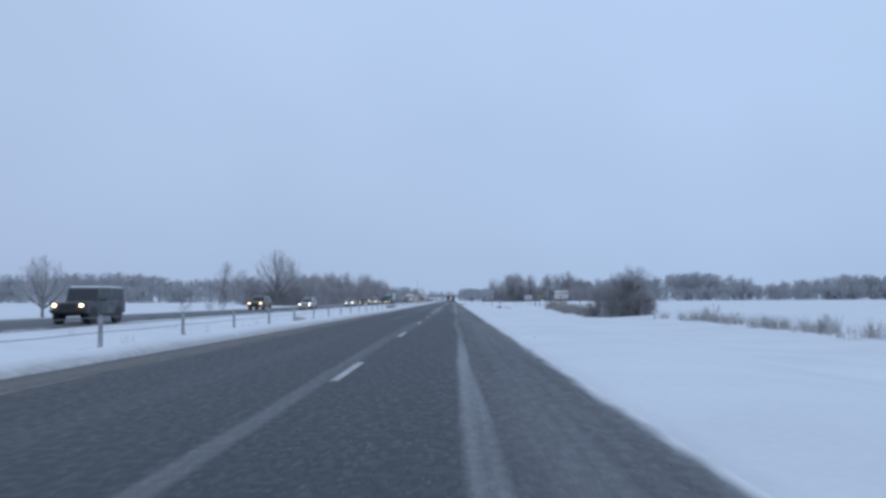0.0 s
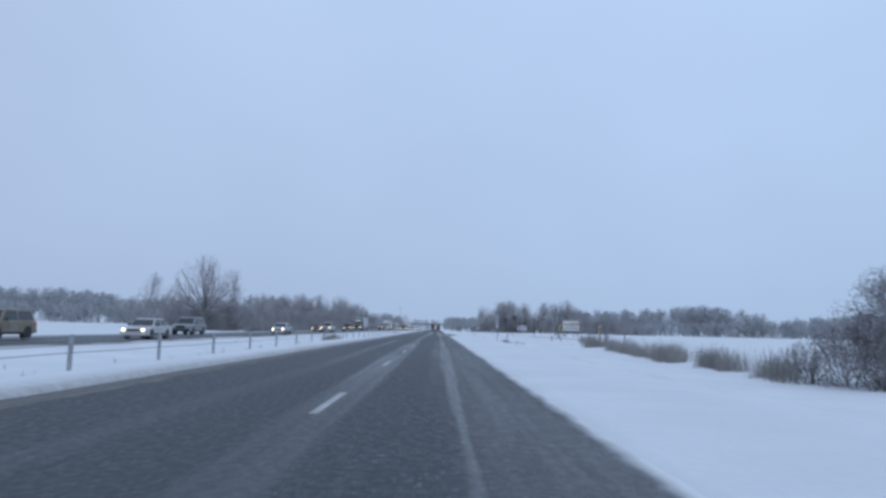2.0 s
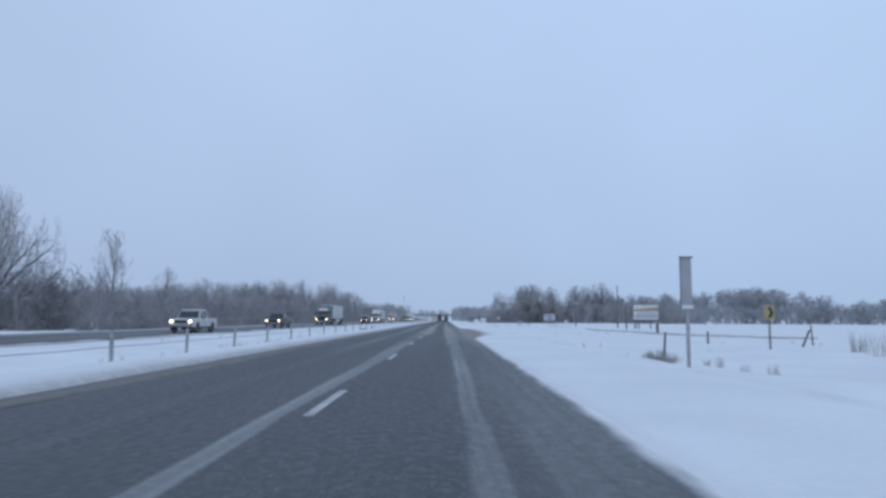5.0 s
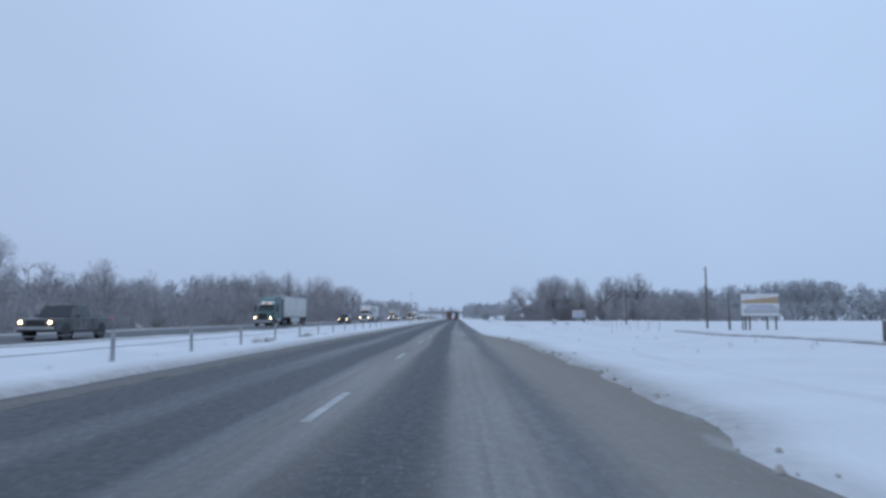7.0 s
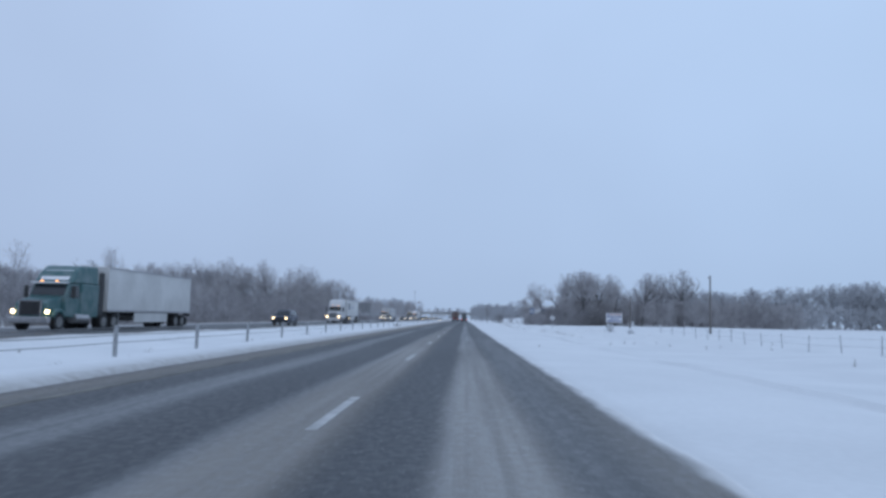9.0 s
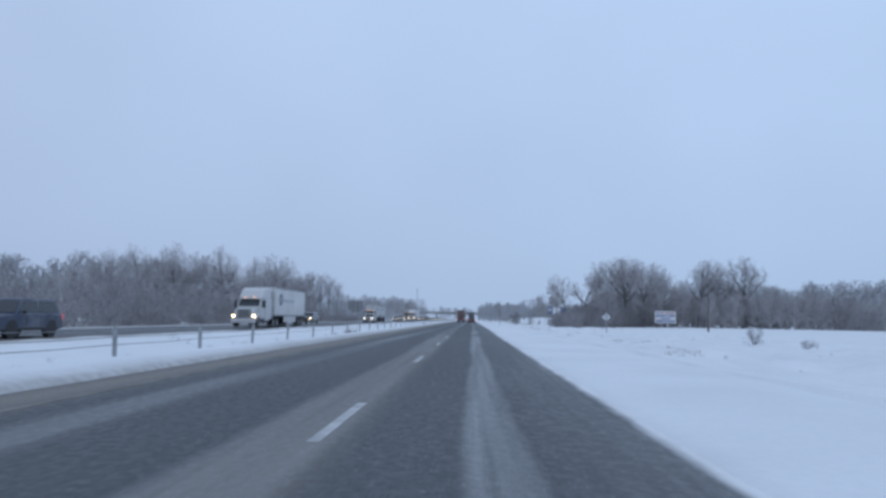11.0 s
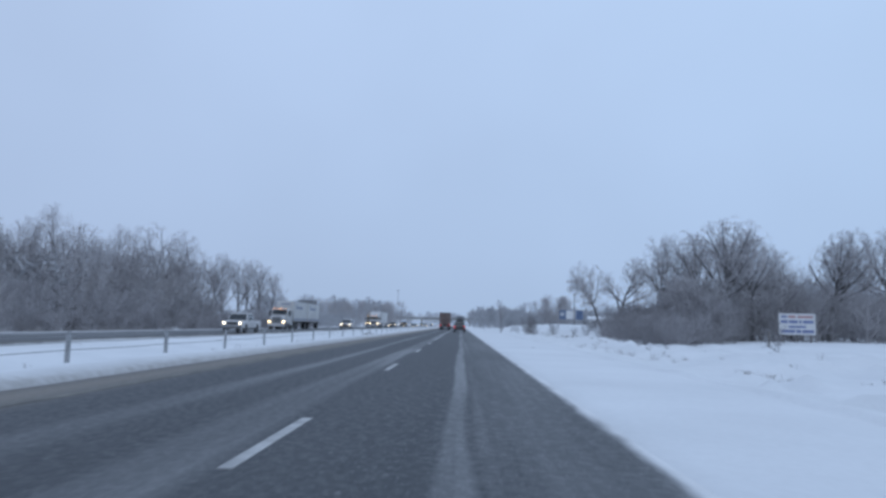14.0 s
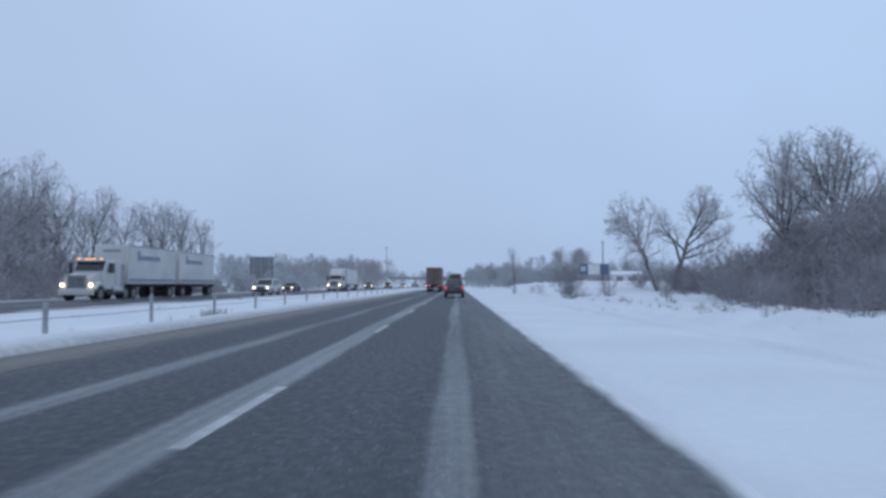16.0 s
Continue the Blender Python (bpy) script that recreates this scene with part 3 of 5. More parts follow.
def massed(name, protos, spots, label, category, kind="stuff"):
    """Many plants as one object; spots: (shape, x, y, scale, turn)."""
    arrays = [[as_arrays(m) for m in p] for p in protos]
    vs, fs, n = [], [], 0
    for k, x, y, s, a in spots:
        ca, sa = math.cos(a) * s, math.sin(a) * s
        z = ground_z(x, y) - 0.1
        for v, f in arrays[k % len(arrays)]:
            vs.append(np.stack([v[:, 0] * ca - v[:, 1] * sa + x, v[:, 0] * sa + v[:, 1] * ca + y, v[:, 2] * s + z], 1))
            fs += [tuple(i + n for i in q) for q in f]
            n += len(v)
    me = bpy.data.meshes.new(name)
    me.from_pydata(np.concatenate(vs).tolist(), [], fs)
    me.materials.append(protos[0][1].materials[0])
    return tagged(new(name, me), label, category, kind=kind)


# tree shapes: oaks 18 m, slim trees 17 m, wide lone tree, brush 6 m, and plain haze-pale ones for the distance
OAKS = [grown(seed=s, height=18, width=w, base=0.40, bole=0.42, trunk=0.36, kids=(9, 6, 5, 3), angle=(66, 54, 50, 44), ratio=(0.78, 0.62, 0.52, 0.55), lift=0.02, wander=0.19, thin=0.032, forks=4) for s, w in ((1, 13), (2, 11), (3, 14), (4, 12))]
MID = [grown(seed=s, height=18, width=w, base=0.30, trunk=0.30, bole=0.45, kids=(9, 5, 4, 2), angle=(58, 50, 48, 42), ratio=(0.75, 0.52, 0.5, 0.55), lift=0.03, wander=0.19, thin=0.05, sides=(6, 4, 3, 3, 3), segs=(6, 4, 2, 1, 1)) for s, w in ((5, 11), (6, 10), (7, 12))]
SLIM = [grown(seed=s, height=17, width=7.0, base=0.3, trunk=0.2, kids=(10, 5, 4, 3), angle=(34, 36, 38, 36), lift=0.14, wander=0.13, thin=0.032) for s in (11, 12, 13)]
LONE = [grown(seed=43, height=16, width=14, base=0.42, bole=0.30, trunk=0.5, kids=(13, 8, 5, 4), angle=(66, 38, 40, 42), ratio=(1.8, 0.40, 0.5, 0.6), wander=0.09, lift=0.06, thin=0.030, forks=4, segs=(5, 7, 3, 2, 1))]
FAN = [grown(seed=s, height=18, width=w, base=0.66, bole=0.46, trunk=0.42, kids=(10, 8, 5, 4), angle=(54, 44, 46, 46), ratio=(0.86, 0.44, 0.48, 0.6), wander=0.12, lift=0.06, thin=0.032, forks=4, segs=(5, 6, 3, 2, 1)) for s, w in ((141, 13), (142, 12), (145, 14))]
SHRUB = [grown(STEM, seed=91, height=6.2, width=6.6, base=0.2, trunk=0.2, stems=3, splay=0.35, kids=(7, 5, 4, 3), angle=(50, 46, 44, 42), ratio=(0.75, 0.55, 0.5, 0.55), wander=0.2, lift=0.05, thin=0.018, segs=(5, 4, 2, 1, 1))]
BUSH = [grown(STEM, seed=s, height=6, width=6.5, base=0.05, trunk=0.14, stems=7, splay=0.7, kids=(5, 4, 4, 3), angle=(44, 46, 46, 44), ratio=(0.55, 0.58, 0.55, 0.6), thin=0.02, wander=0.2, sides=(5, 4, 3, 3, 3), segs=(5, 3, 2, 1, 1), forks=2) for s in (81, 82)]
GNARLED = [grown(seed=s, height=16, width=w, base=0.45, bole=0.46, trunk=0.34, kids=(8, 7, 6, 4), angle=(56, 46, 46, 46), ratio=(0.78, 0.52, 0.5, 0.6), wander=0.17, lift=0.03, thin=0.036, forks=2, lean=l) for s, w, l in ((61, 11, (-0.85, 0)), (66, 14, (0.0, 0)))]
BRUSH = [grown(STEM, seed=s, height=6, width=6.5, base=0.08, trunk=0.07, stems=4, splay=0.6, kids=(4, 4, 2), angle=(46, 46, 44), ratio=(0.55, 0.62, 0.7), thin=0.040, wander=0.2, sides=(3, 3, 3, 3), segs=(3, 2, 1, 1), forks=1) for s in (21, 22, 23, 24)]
FAR = [grown(HAZED, seed=s, height=16, width=12, base=0.12, trunk=0.26, kids=(9, 5, 3), angle=(56, 46, 42), wander=0.2, thin=0.13, sides=(4, 3, 3, 3), segs=(4, 2, 1, 1), ratio=(0.6, 0.55, 0.65)) for s in (31, 32, 33, 34)]
FAR_BRUSH = [grown(HAZED, seed=s, height=6, width=9, base=0.05, trunk=0.16, stems=4, splay=0.7, kids=(3, 3, 2), angle=(44, 44, 42), ratio=(0.55, 0.6, 0.6), thin=0.11, wander=0.2, sides=(3, 3, 3, 3), segs=(3, 2, 1, 1), forks=2) for s in (51, 52, 53)]
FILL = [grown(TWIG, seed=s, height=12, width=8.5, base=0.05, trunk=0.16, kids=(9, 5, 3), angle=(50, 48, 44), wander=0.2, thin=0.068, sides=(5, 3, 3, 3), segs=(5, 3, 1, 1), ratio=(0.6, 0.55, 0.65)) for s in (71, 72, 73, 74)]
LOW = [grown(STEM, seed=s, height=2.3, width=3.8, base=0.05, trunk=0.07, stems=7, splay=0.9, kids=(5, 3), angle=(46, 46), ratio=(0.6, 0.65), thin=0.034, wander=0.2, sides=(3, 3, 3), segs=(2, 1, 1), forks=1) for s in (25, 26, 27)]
rnd = random.Random(5)


def scatter(count, x0, x1, y0, y1, s0, s1):
    return [(rnd.randrange(8), rnd.uniform(x0, x1), rnd.uniform(y0, y1), rnd.uniform(s0, s1), rnd.uniform(0, 6.28)) for _ in range(count)]


# woods in the distance
def skyline(spots, pairs):
    """Scales trees so that the wood's top follows heights (x, metres)."""
    xs, hs = zip(*pairs)
    return [(k, x, y, float(np.interp(x, xs, hs)) / 16 * s, a) for k, x, y, s, a in spots]


EAST = [(60, 16), (110, 18), (150, 19), (185, 23), (205, 24), (235, 17), (250, 10), (262, 13), (290, 18), (330, 21), (380, 18), (440, 20)]
WEST = [(-430, 17), (-330, 19), (-270, 22), (-230, 21), (-190, 17), (-140, 18), (-90, 19)]
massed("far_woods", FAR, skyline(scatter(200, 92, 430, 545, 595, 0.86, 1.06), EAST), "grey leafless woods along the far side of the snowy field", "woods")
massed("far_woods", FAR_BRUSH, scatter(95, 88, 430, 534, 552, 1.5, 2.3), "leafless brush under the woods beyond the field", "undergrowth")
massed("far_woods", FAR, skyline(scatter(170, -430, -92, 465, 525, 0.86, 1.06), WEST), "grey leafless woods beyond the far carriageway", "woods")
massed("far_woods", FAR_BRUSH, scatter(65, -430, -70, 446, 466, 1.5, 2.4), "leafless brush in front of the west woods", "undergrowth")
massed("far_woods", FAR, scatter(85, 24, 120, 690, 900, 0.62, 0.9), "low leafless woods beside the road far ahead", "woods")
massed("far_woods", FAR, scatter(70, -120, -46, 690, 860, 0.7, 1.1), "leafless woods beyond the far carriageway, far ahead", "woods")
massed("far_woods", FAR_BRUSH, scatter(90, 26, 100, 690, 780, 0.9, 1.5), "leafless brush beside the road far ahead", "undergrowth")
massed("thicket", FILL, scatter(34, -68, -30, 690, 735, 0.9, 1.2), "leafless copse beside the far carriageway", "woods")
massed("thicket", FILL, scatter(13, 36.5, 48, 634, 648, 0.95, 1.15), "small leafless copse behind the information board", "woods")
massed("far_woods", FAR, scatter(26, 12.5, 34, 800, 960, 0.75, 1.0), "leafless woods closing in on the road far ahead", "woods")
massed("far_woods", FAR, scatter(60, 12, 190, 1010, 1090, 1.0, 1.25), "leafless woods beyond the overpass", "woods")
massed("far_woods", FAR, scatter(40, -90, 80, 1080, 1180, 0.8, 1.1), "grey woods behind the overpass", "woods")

# wood on the right: a few tall crowns over a thick wall of brush
for k, (kind, x, y, s, w) in enumerate([(FAN, 39.5, 447.5, 0.99, 1.05), (FAN, 46, 453, 0.96, 1.1), (FAN, 38.6, 474, 1.06, 0.8), (FAN, 45.5, 474, 1.12, 0.95), (FAN, 52, 472, 1.04, 0.9), (FAN, 52.5, 459, 0.84, 0.9), (FAN, 62, 462, 1.05, 0.85), (FAN, 80.5, 477, 1.17, 1.1), (FAN, 73.5, 476, 1.06, 0.85),
                                        (OAKS, 56, 480, 0.84, 1.0), (OAKS, 68, 492, 0.84, 1.0), (OAKS, 93, 480, 0.74, 1.1), (OAKS, 104, 486, 0.78, 1.1), (OAKS, 48, 486, 0.8, 1.0), (GNARLED, 36.4, 515, 1.07, 1.0), (GNARLED, 39.3, 516, 1.14, 1.0)]):
    k = 0 if (kind is GNARLED and x < 38) else 1 if kind is GNARLED else k
    tree(kind, k, x, y, s, 70 * k if kind is not GNARLED else 0, "tall bare oak over thick brush at the wood's edge", group="trees of the wood", wide=w)


def in_wood(x, y):
    """Right of the wood's flank, which runs away from the road."""
    return max(4.5 + 0.40 * (y - 395.5), 4.8 + 0.236 * (y - 333.7)) < x and (y > 450 or x < min(-3.0 + 0.43 * (y - 346), 0.59 * y - 220.2))


for k in range(26):
    y = rnd.uniform(452, 515)
    x = rnd.uniform(9 + 0.40 * (y - 395.5), 116)
    tree(MID if k % 4 else SLIM, k, x, y, rnd.uniform(0.55, 0.76), rnd.uniform(0, 360), "bare tree in a dense leafless wood", group="trees of the wood")
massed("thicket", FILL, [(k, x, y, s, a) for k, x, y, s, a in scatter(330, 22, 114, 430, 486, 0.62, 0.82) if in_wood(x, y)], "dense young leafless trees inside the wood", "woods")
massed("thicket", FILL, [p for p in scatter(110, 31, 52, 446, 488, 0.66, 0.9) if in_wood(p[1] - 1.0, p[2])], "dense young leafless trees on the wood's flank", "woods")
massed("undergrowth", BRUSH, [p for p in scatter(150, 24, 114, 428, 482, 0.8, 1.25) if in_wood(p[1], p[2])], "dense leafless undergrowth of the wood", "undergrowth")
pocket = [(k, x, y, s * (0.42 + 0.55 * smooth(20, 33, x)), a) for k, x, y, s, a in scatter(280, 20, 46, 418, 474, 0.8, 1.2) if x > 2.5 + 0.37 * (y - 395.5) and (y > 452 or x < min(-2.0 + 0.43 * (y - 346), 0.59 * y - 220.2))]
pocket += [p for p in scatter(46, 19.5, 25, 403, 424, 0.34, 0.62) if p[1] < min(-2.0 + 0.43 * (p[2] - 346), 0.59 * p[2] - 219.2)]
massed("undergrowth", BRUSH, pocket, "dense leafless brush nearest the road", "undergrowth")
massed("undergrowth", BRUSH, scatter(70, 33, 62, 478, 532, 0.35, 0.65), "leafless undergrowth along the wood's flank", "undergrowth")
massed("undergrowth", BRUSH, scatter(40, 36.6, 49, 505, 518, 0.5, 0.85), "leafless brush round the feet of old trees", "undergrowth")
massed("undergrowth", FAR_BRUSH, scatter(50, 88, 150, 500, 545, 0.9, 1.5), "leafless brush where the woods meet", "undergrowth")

# beyond the far carriageway
tree(LONE, 0, -49.2, 201, 1.03, 40, "wide bare tree standing alone beyond the road")
tree(SLIM, 1, -53.4, 240, 1.0, 10, "slim bare tree behind low brush")
tree(SLIM, 2, -82, 250, 0.95, 60, "pale bare tree farther back beyond the road", wide=1.35)
tree(SLIM, 0, -77, 256, 0.80, 20, "pale bare tree farther back beyond the road", wide=1.3)
tree(GNARLED, 1, -58, 296, 0.64, 200, "forked snag of a bare tree above the brush")
tree(OAKS, 2, -50, 275, 0.58, 10, "low bare tree above the brush")
tree(LONE, 0, -39, 69, 0.40, 110, "low multi-stemmed bare tree beyond the road")
tree(OAKS, 1, -49.5, 249, 0.60, 80, "dense round-crowned bare tree")
for k in range(9):
    tree(MID if k % 2 else SLIM, k, rnd.uniform(-74, -50), rnd.uniform(225, 420), rnd.uniform(0.48, 0.72), rnd.uniform(0, 360), "small bare tree in roadside brush", group="roadside trees")
massed("undergrowth", BRUSH, scatter(14, -54, -45, 199, 210, 0.75, 1.05), "leafless brush round the foot of a tree", "undergrowth")
massed("undergrowth", BRUSH, scatter(90, -46, -36, 198, 440, 0.6, 1.1), "leafless brush at the edge of the far verge", "undergrowth")
massed("undergrowth", BRUSH, scatter(100, -72, -46, 205, 440, 0.95, 1.45), "leafless brush along the far carriageway", "undergrowth")
for k in range(34):
    tree((MID, OAKS, SLIM, MID)[k % 4], k, rnd.uniform(-108, -56), rnd.uniform(450, 506), rnd.uniform(1.0, 1.2), rnd.uniform(0, 360), "bare tree in a dense leafless wood", group="trees of the west wood")
for k, (x, y, s) in enumerate([(-59, 523, 0.92), (-56.5, 527, 0.96), (-53.5, 525, 0.98), (-50.5, 528, 0.94), (-48, 531, 0.84), (-54, 500, 0.92), (-56, 495, 0.95)]):
    tree(SLIM, k, x, y, s * 1.08, 90 * k, "slim bare tree at the end of the wood", group="trees of the west wood", wide=1.5)
massed("thicket", FILL, scatter(110, -104, -49, 446, 502, 0.75, 1.25), "dense young leafless trees inside the west wood", "woods")
massed("thicket", FILL, scatter(70, -76, -48, 215, 440, 0.45, 0.75), "young leafless trees behind roadside brush", "woods")
massed("undergrowth", BRUSH, scatter(95, -96, -38, 428, 505, 0.65, 1.15), "dense leafless undergrowth of the west wood", "undergrowth")
massed("undergrowth", FAR_BRUSH, scatter(60, -60, -34, 508, 640, 0.5, 0.9), "low leafless brush on the far verge", "undergrowth")

massed("undergrowth", LOW, scatter(280, -42, -34.5, 203, 446, 0.6, 1.15), "low leafless brush and canes along the far verge", "undergrowth")
massed("undergrowth", LOW, scatter(150, -60, -34.5, 440, 520, 0.7, 1.2), "low leafless brush at the foot of the west wood", "undergrowth")
massed("undergrowth", LOW, scatter(60, -60, -44, 199, 215, 0.7, 1.2), "low leafless brush round the lone tree", "undergrowth")

tree(SLIM, 1, 11.2, 508, 0.46, 30, "thin bare sapling beside the road", name="sapling")

# shrub tree beside the ditch
tree(SHRUB, 0, 21.7, 78, 0.92, 0, "leafless shrubby tree beside the ditch", name="shrub_tree")
tree(SHRUB, 0, 20.6, 78.6, 0.80, 130, "leafless shrubby tree beside the ditch", name="shrub_tree")
for k, (x, y, s, w) in enumerate([(19.5, 77.5, 0.54, 0.9), (20.7, 77, 0.46, 0.9), (18.6, 78.5, 0.46, 0.9), (21.7, 76.6, 0.40, 0.9), (22.6, 78.5, 0.36, 0.9), (20.1, 76.4, 0.46, 1.2), (17.9, 80, 0.34, 1.0), (23.5, 77.6, 0.30, 1.1),
                                  (18.8, 76.6, 0.40, 1.2), (21.2, 75.8, 0.40, 1.2), (19.7, 75.8, 0.34, 1.3), (22.5, 75.6, 0.36, 1.2)]):
    tree(BUSH, k, x, y, s * 1.03, 50 * k, "thick leafless bush beside the ditch", "bush", group="bushes by the ditch", name="bush", wide=w)
for k, (x, y, s) in enumerate([(24, 143, 0.3), (25, 147, 0.26), (23.5, 140, 0.3), (26, 152, 0.3), (25, 398, 0.42), (24, 470, 0.45), (19, 452, 0.32), (27, 560, 0.5), (21.5, 540, 0.5), (17, 600, 0.45), (14.0, 470, 0.72), (14.6, 472, 0.5), (18.4, 473, 0.44), (13.8, 494, 0.34), (11.4, 508, 0.24), (18.8, 473.6, 0.48), (14.4, 471.2, 0.6), (13.6, 471.6, 0.55), (13.0, 497, 0.26), (15.6, 480, 0.6), (20.5, 136, 0.17), (21.6, 134.5, 0.18), (22.6, 134, 0.17), (21.0, 133.6, 0.15), (19.2, 92.5, 0.24)]):
    tree(BRUSH, k, x, y, s, 77 * k, "small leafless bush in the snow", "bush", name="bush", wide=0.8)


def tufts(name, spots, label, blades=26, height=0.9, wide=0.30):
    """Dry weeds as one object."""
    g = Geo()
    for x, y in spots:
        z = ground_z(x, y)
        h = height * rnd.uniform(0.5, 1.15)
        for _ in range(blades):
            a, r = rnd.uniform(0, 6.283), rnd.uniform(0, wide)
            p = Vector((x + r * math.cos(a), y + r * math.sin(a), z - 0.05))
            b = p + Vector((rnd.uniform(-0.28, 0.28), rnd.uniform(-0.28, 0.28), 1)) * h * rnd.uniform(0.5, 1.0)
            c = p.lerp(b, 0.6) + Vector((rnd.uniform(-0.04, 0.04), rnd.uniform(-0.04, 0.04), 0))
            g.tube([p, c, b], [0.008, 0.007, 0.004], 3, cap=False)
    return tagged(part(name, g, WEED), label, "weeds", kind="stuff")


def ditch_line(y):
    """The overgrown line of the ditch fence."""
    return float(np.interp(y, (60, 81, 100, 120, 134, 150, 168), (18.0, 18.2, 18.5, 20.0, 20.6, 23.4, 26.0))) + 0.5 * bump_at(0, y, 6.0, 8.0)


spots = []
for _ in range(760):
    y = rnd.uniform(80, 165)
    if bump_at(3.0, y, 4.0, 1.0) > -0.14 and (y < 138 or rnd.random() < 0.3):
        spots.append((ditch_line(y) + rnd.gauss(0, 0.45), y))
tufts("weeds", spots, "tall dry weeds along a snowy ditch", 15, 1.5, 0.4)
tufts("weeds", [(rnd.uniform(19.6, 22.8), 134.8 + rnd.gauss(0, 0.5)) for _ in range(60)], "dense dark brush heap beside the ditch", 30, 0.85, 0.35)
for _, x, y, s, a in scatter(12, -0.9, 0.9, 92, 164, 0.16, 0.28):
    tree(BRUSH, int(y), ditch_line(y) + x, y, s, math.degrees(a), "small leafless shrub among dry weeds", "bush", name="bush")
near = []
for _ in range(150):
    y = rnd.uniform(31, 66)
    if bump_at(7.0, y, 4.0, 3.0) > -0.12:
        near.append((21.4 + 0.5 * bump_at(0, y, 9.0, 2.0) + rnd.gauss(0, 0.5), y))
tufts("weeds", near, "tall dry weeds behind a snow bank", 13, 0.95, 0.4)
for k, (x, y, s) in enumerate([(21.6, 53.5, 0.26), (22.0, 56.5, 0.18), (21.2, 44, 0.17), (21.3, 37.5, 0.20), (-31.6, 86, 0.30), (-31.8, 96, 0.26), (-32.5, 104, 0.28)]):
    tree(BRUSH, k, x, y, s, 61 * k, "small leafless bush in the snow", "bush", name="bush", wide=0.9)
tufts("weeds", [(-8.8 + rnd.gauss(0, 0.35), 118.5 + rnd.gauss(0, 1.8)) for _ in range(40)], "brown weeds around a barrier post", 14, 0.7, 0.4)
tufts("weeds", [(-8.5 + rnd.gauss(0, 0.25), y + rnd.gauss(0, 0.6)) for y in (47, 210, 221, 330, 426) for _ in range(9)], "brown weeds poking through median snow", 16, 0.45, 0.25)
tufts("weeds", [(rnd.uniform(9, 30), rnd.uniform(140, 440)) for _ in range(80)], "sparse dry stalks in the snow", 6, 0.4, 0.15)
tufts("weeds", [(-8.4 + rnd.gauss(0, 0.25), rnd.uniform(5, 470)) for _ in range(170)] + [(rnd.uniform(-15.5, -9.5), rnd.uniform(5, 470)) for _ in range(120)], "sparse dry stalks in the median snow", 5, 0.3, 0.2)
tufts("weeds", [(12.2 + rnd.gauss(0, 0.35), 158 + rnd.gauss(0, 0.8)) for _ in range(26)] + [(13 - 0.12 * (y - 158), y) for y in (150, 152, 154, 155)], "dry weeds round a leaning post", 18, 0.6, 0.25)
tufts("weeds", [(x + rnd.gauss(0, 0.9), y + rnd.gauss(0, 1.4)) for x, y in ((13.5, 314), (15.2, 318), (12.2, 308), (14.5, 332), (17, 338), (13.2, 352), (16.5, 361), (14.2, 374), (13.0, 389), (12.5, 402)) for _ in range(14)], "flattened brown grass showing through the drift", 14, 0.22, 0.4)
tufts("weeds", [(15.5 + rnd.gauss(0, 1.5), rnd.uniform(380, 500)) for _ in range(110)], "dry stalks on the drifted bank", 12, 0.5, 0.25)
tufts("weeds", [(rnd.uniform(-35, -28.5), rnd.uniform(205, 425)) for _ in range(420)], "dry grass on the far verge", 12, 0.6, 0.5)


SNOWY = [grown(SNOW, seed=85, height=6, width=6.5, base=0.05, trunk=0.16, stems=7, splay=0.7, kids=(5, 4, 4, 3), angle=(44, 46, 46, 44), ratio=(0.55, 0.58, 0.55, 0.6), thin=0.05, wander=0.2, sides=(5, 4, 3, 3, 3), segs=(5, 3, 2, 1, 1), forks=2)]
tree(SNOWY, 0, 23.0, 326, 0.25, 0, "round bush thickly caked with snow", "bush", name="snowy_bush", wide=1.1)
tree(SNOWY, 0, 25.2, 322, 0.20, 70, "low bush thickly caked with snow", "bush", name="snowy_bush")


# ---- signs, poles and roadside objects ----
WHITE_SHEET = material("white_sign_sheet", (0.62, 0.63, 0.64), 0.45, var=0.08, scale=1.5, fine=20, bump=0.05, second=(0.72, 0.72, 0.72))
GREY_SHEET = material("bare_sign_back", (0.36, 0.37, 0.39), 0.5, metal=0.3, var=0.12, scale=1.2, fine=20, bump=0.05)
DARK_SHEET = material("dark_sign_back", (0.22, 0.225, 0.235), 0.6, var=0.15, scale=0.8, fine=14, bump=0.05)
# yellow dulled, with haze mixed into the sheet colour
YELLOW = material("yellow_sign_sheet", (0.38, 0.31, 0.16), 0.45, var=0.1, scale=2, fine=30, bump=0.03)
ORANGE = material("orange_panel", (0.41, 0.30, 0.19), 0.55, var=0.12, scale=1.2, fine=20, bump=0.03)
# blue lightened: the haze before the distant board is in its colour
BLUE = material("blue_sign_sheet", (0.10, 0.145, 0.24), 0.45, var=0.12, scale=1.2, fine=20, bump=0.03)
INK_B = material("faded_blue_ink", (0.17, 0.21, 0.38), 0.6, var=0.15, scale=3, fine=30, bump=0)
INK_R = material("faded_red_ink", (0.42, 0.20, 0.20), 0.6, var=0.15, scale=3, fine=30, bump=0)
BLACK = material("black_paint", (0.02, 0.02, 0.022), 0.5, var=0.2, scale=3, fine=30, bump=0)
TIMBER = material("weathered_timber", (0.16, 0.145, 0.135), 0.85, var=0.3, scale=2.0, fine=40, bump=0.4, dist=0.006)
CONCRETE = material("concrete", (0.30, 0.30, 0.295), 0.85, var=0.15, scale=0.5, fine=12, bump=0.3, dist=0.01)


def sign_face(g, x, z, w, h, y=0.0, d=0.03):
    return g.box((x, y, z), (w, d, h))


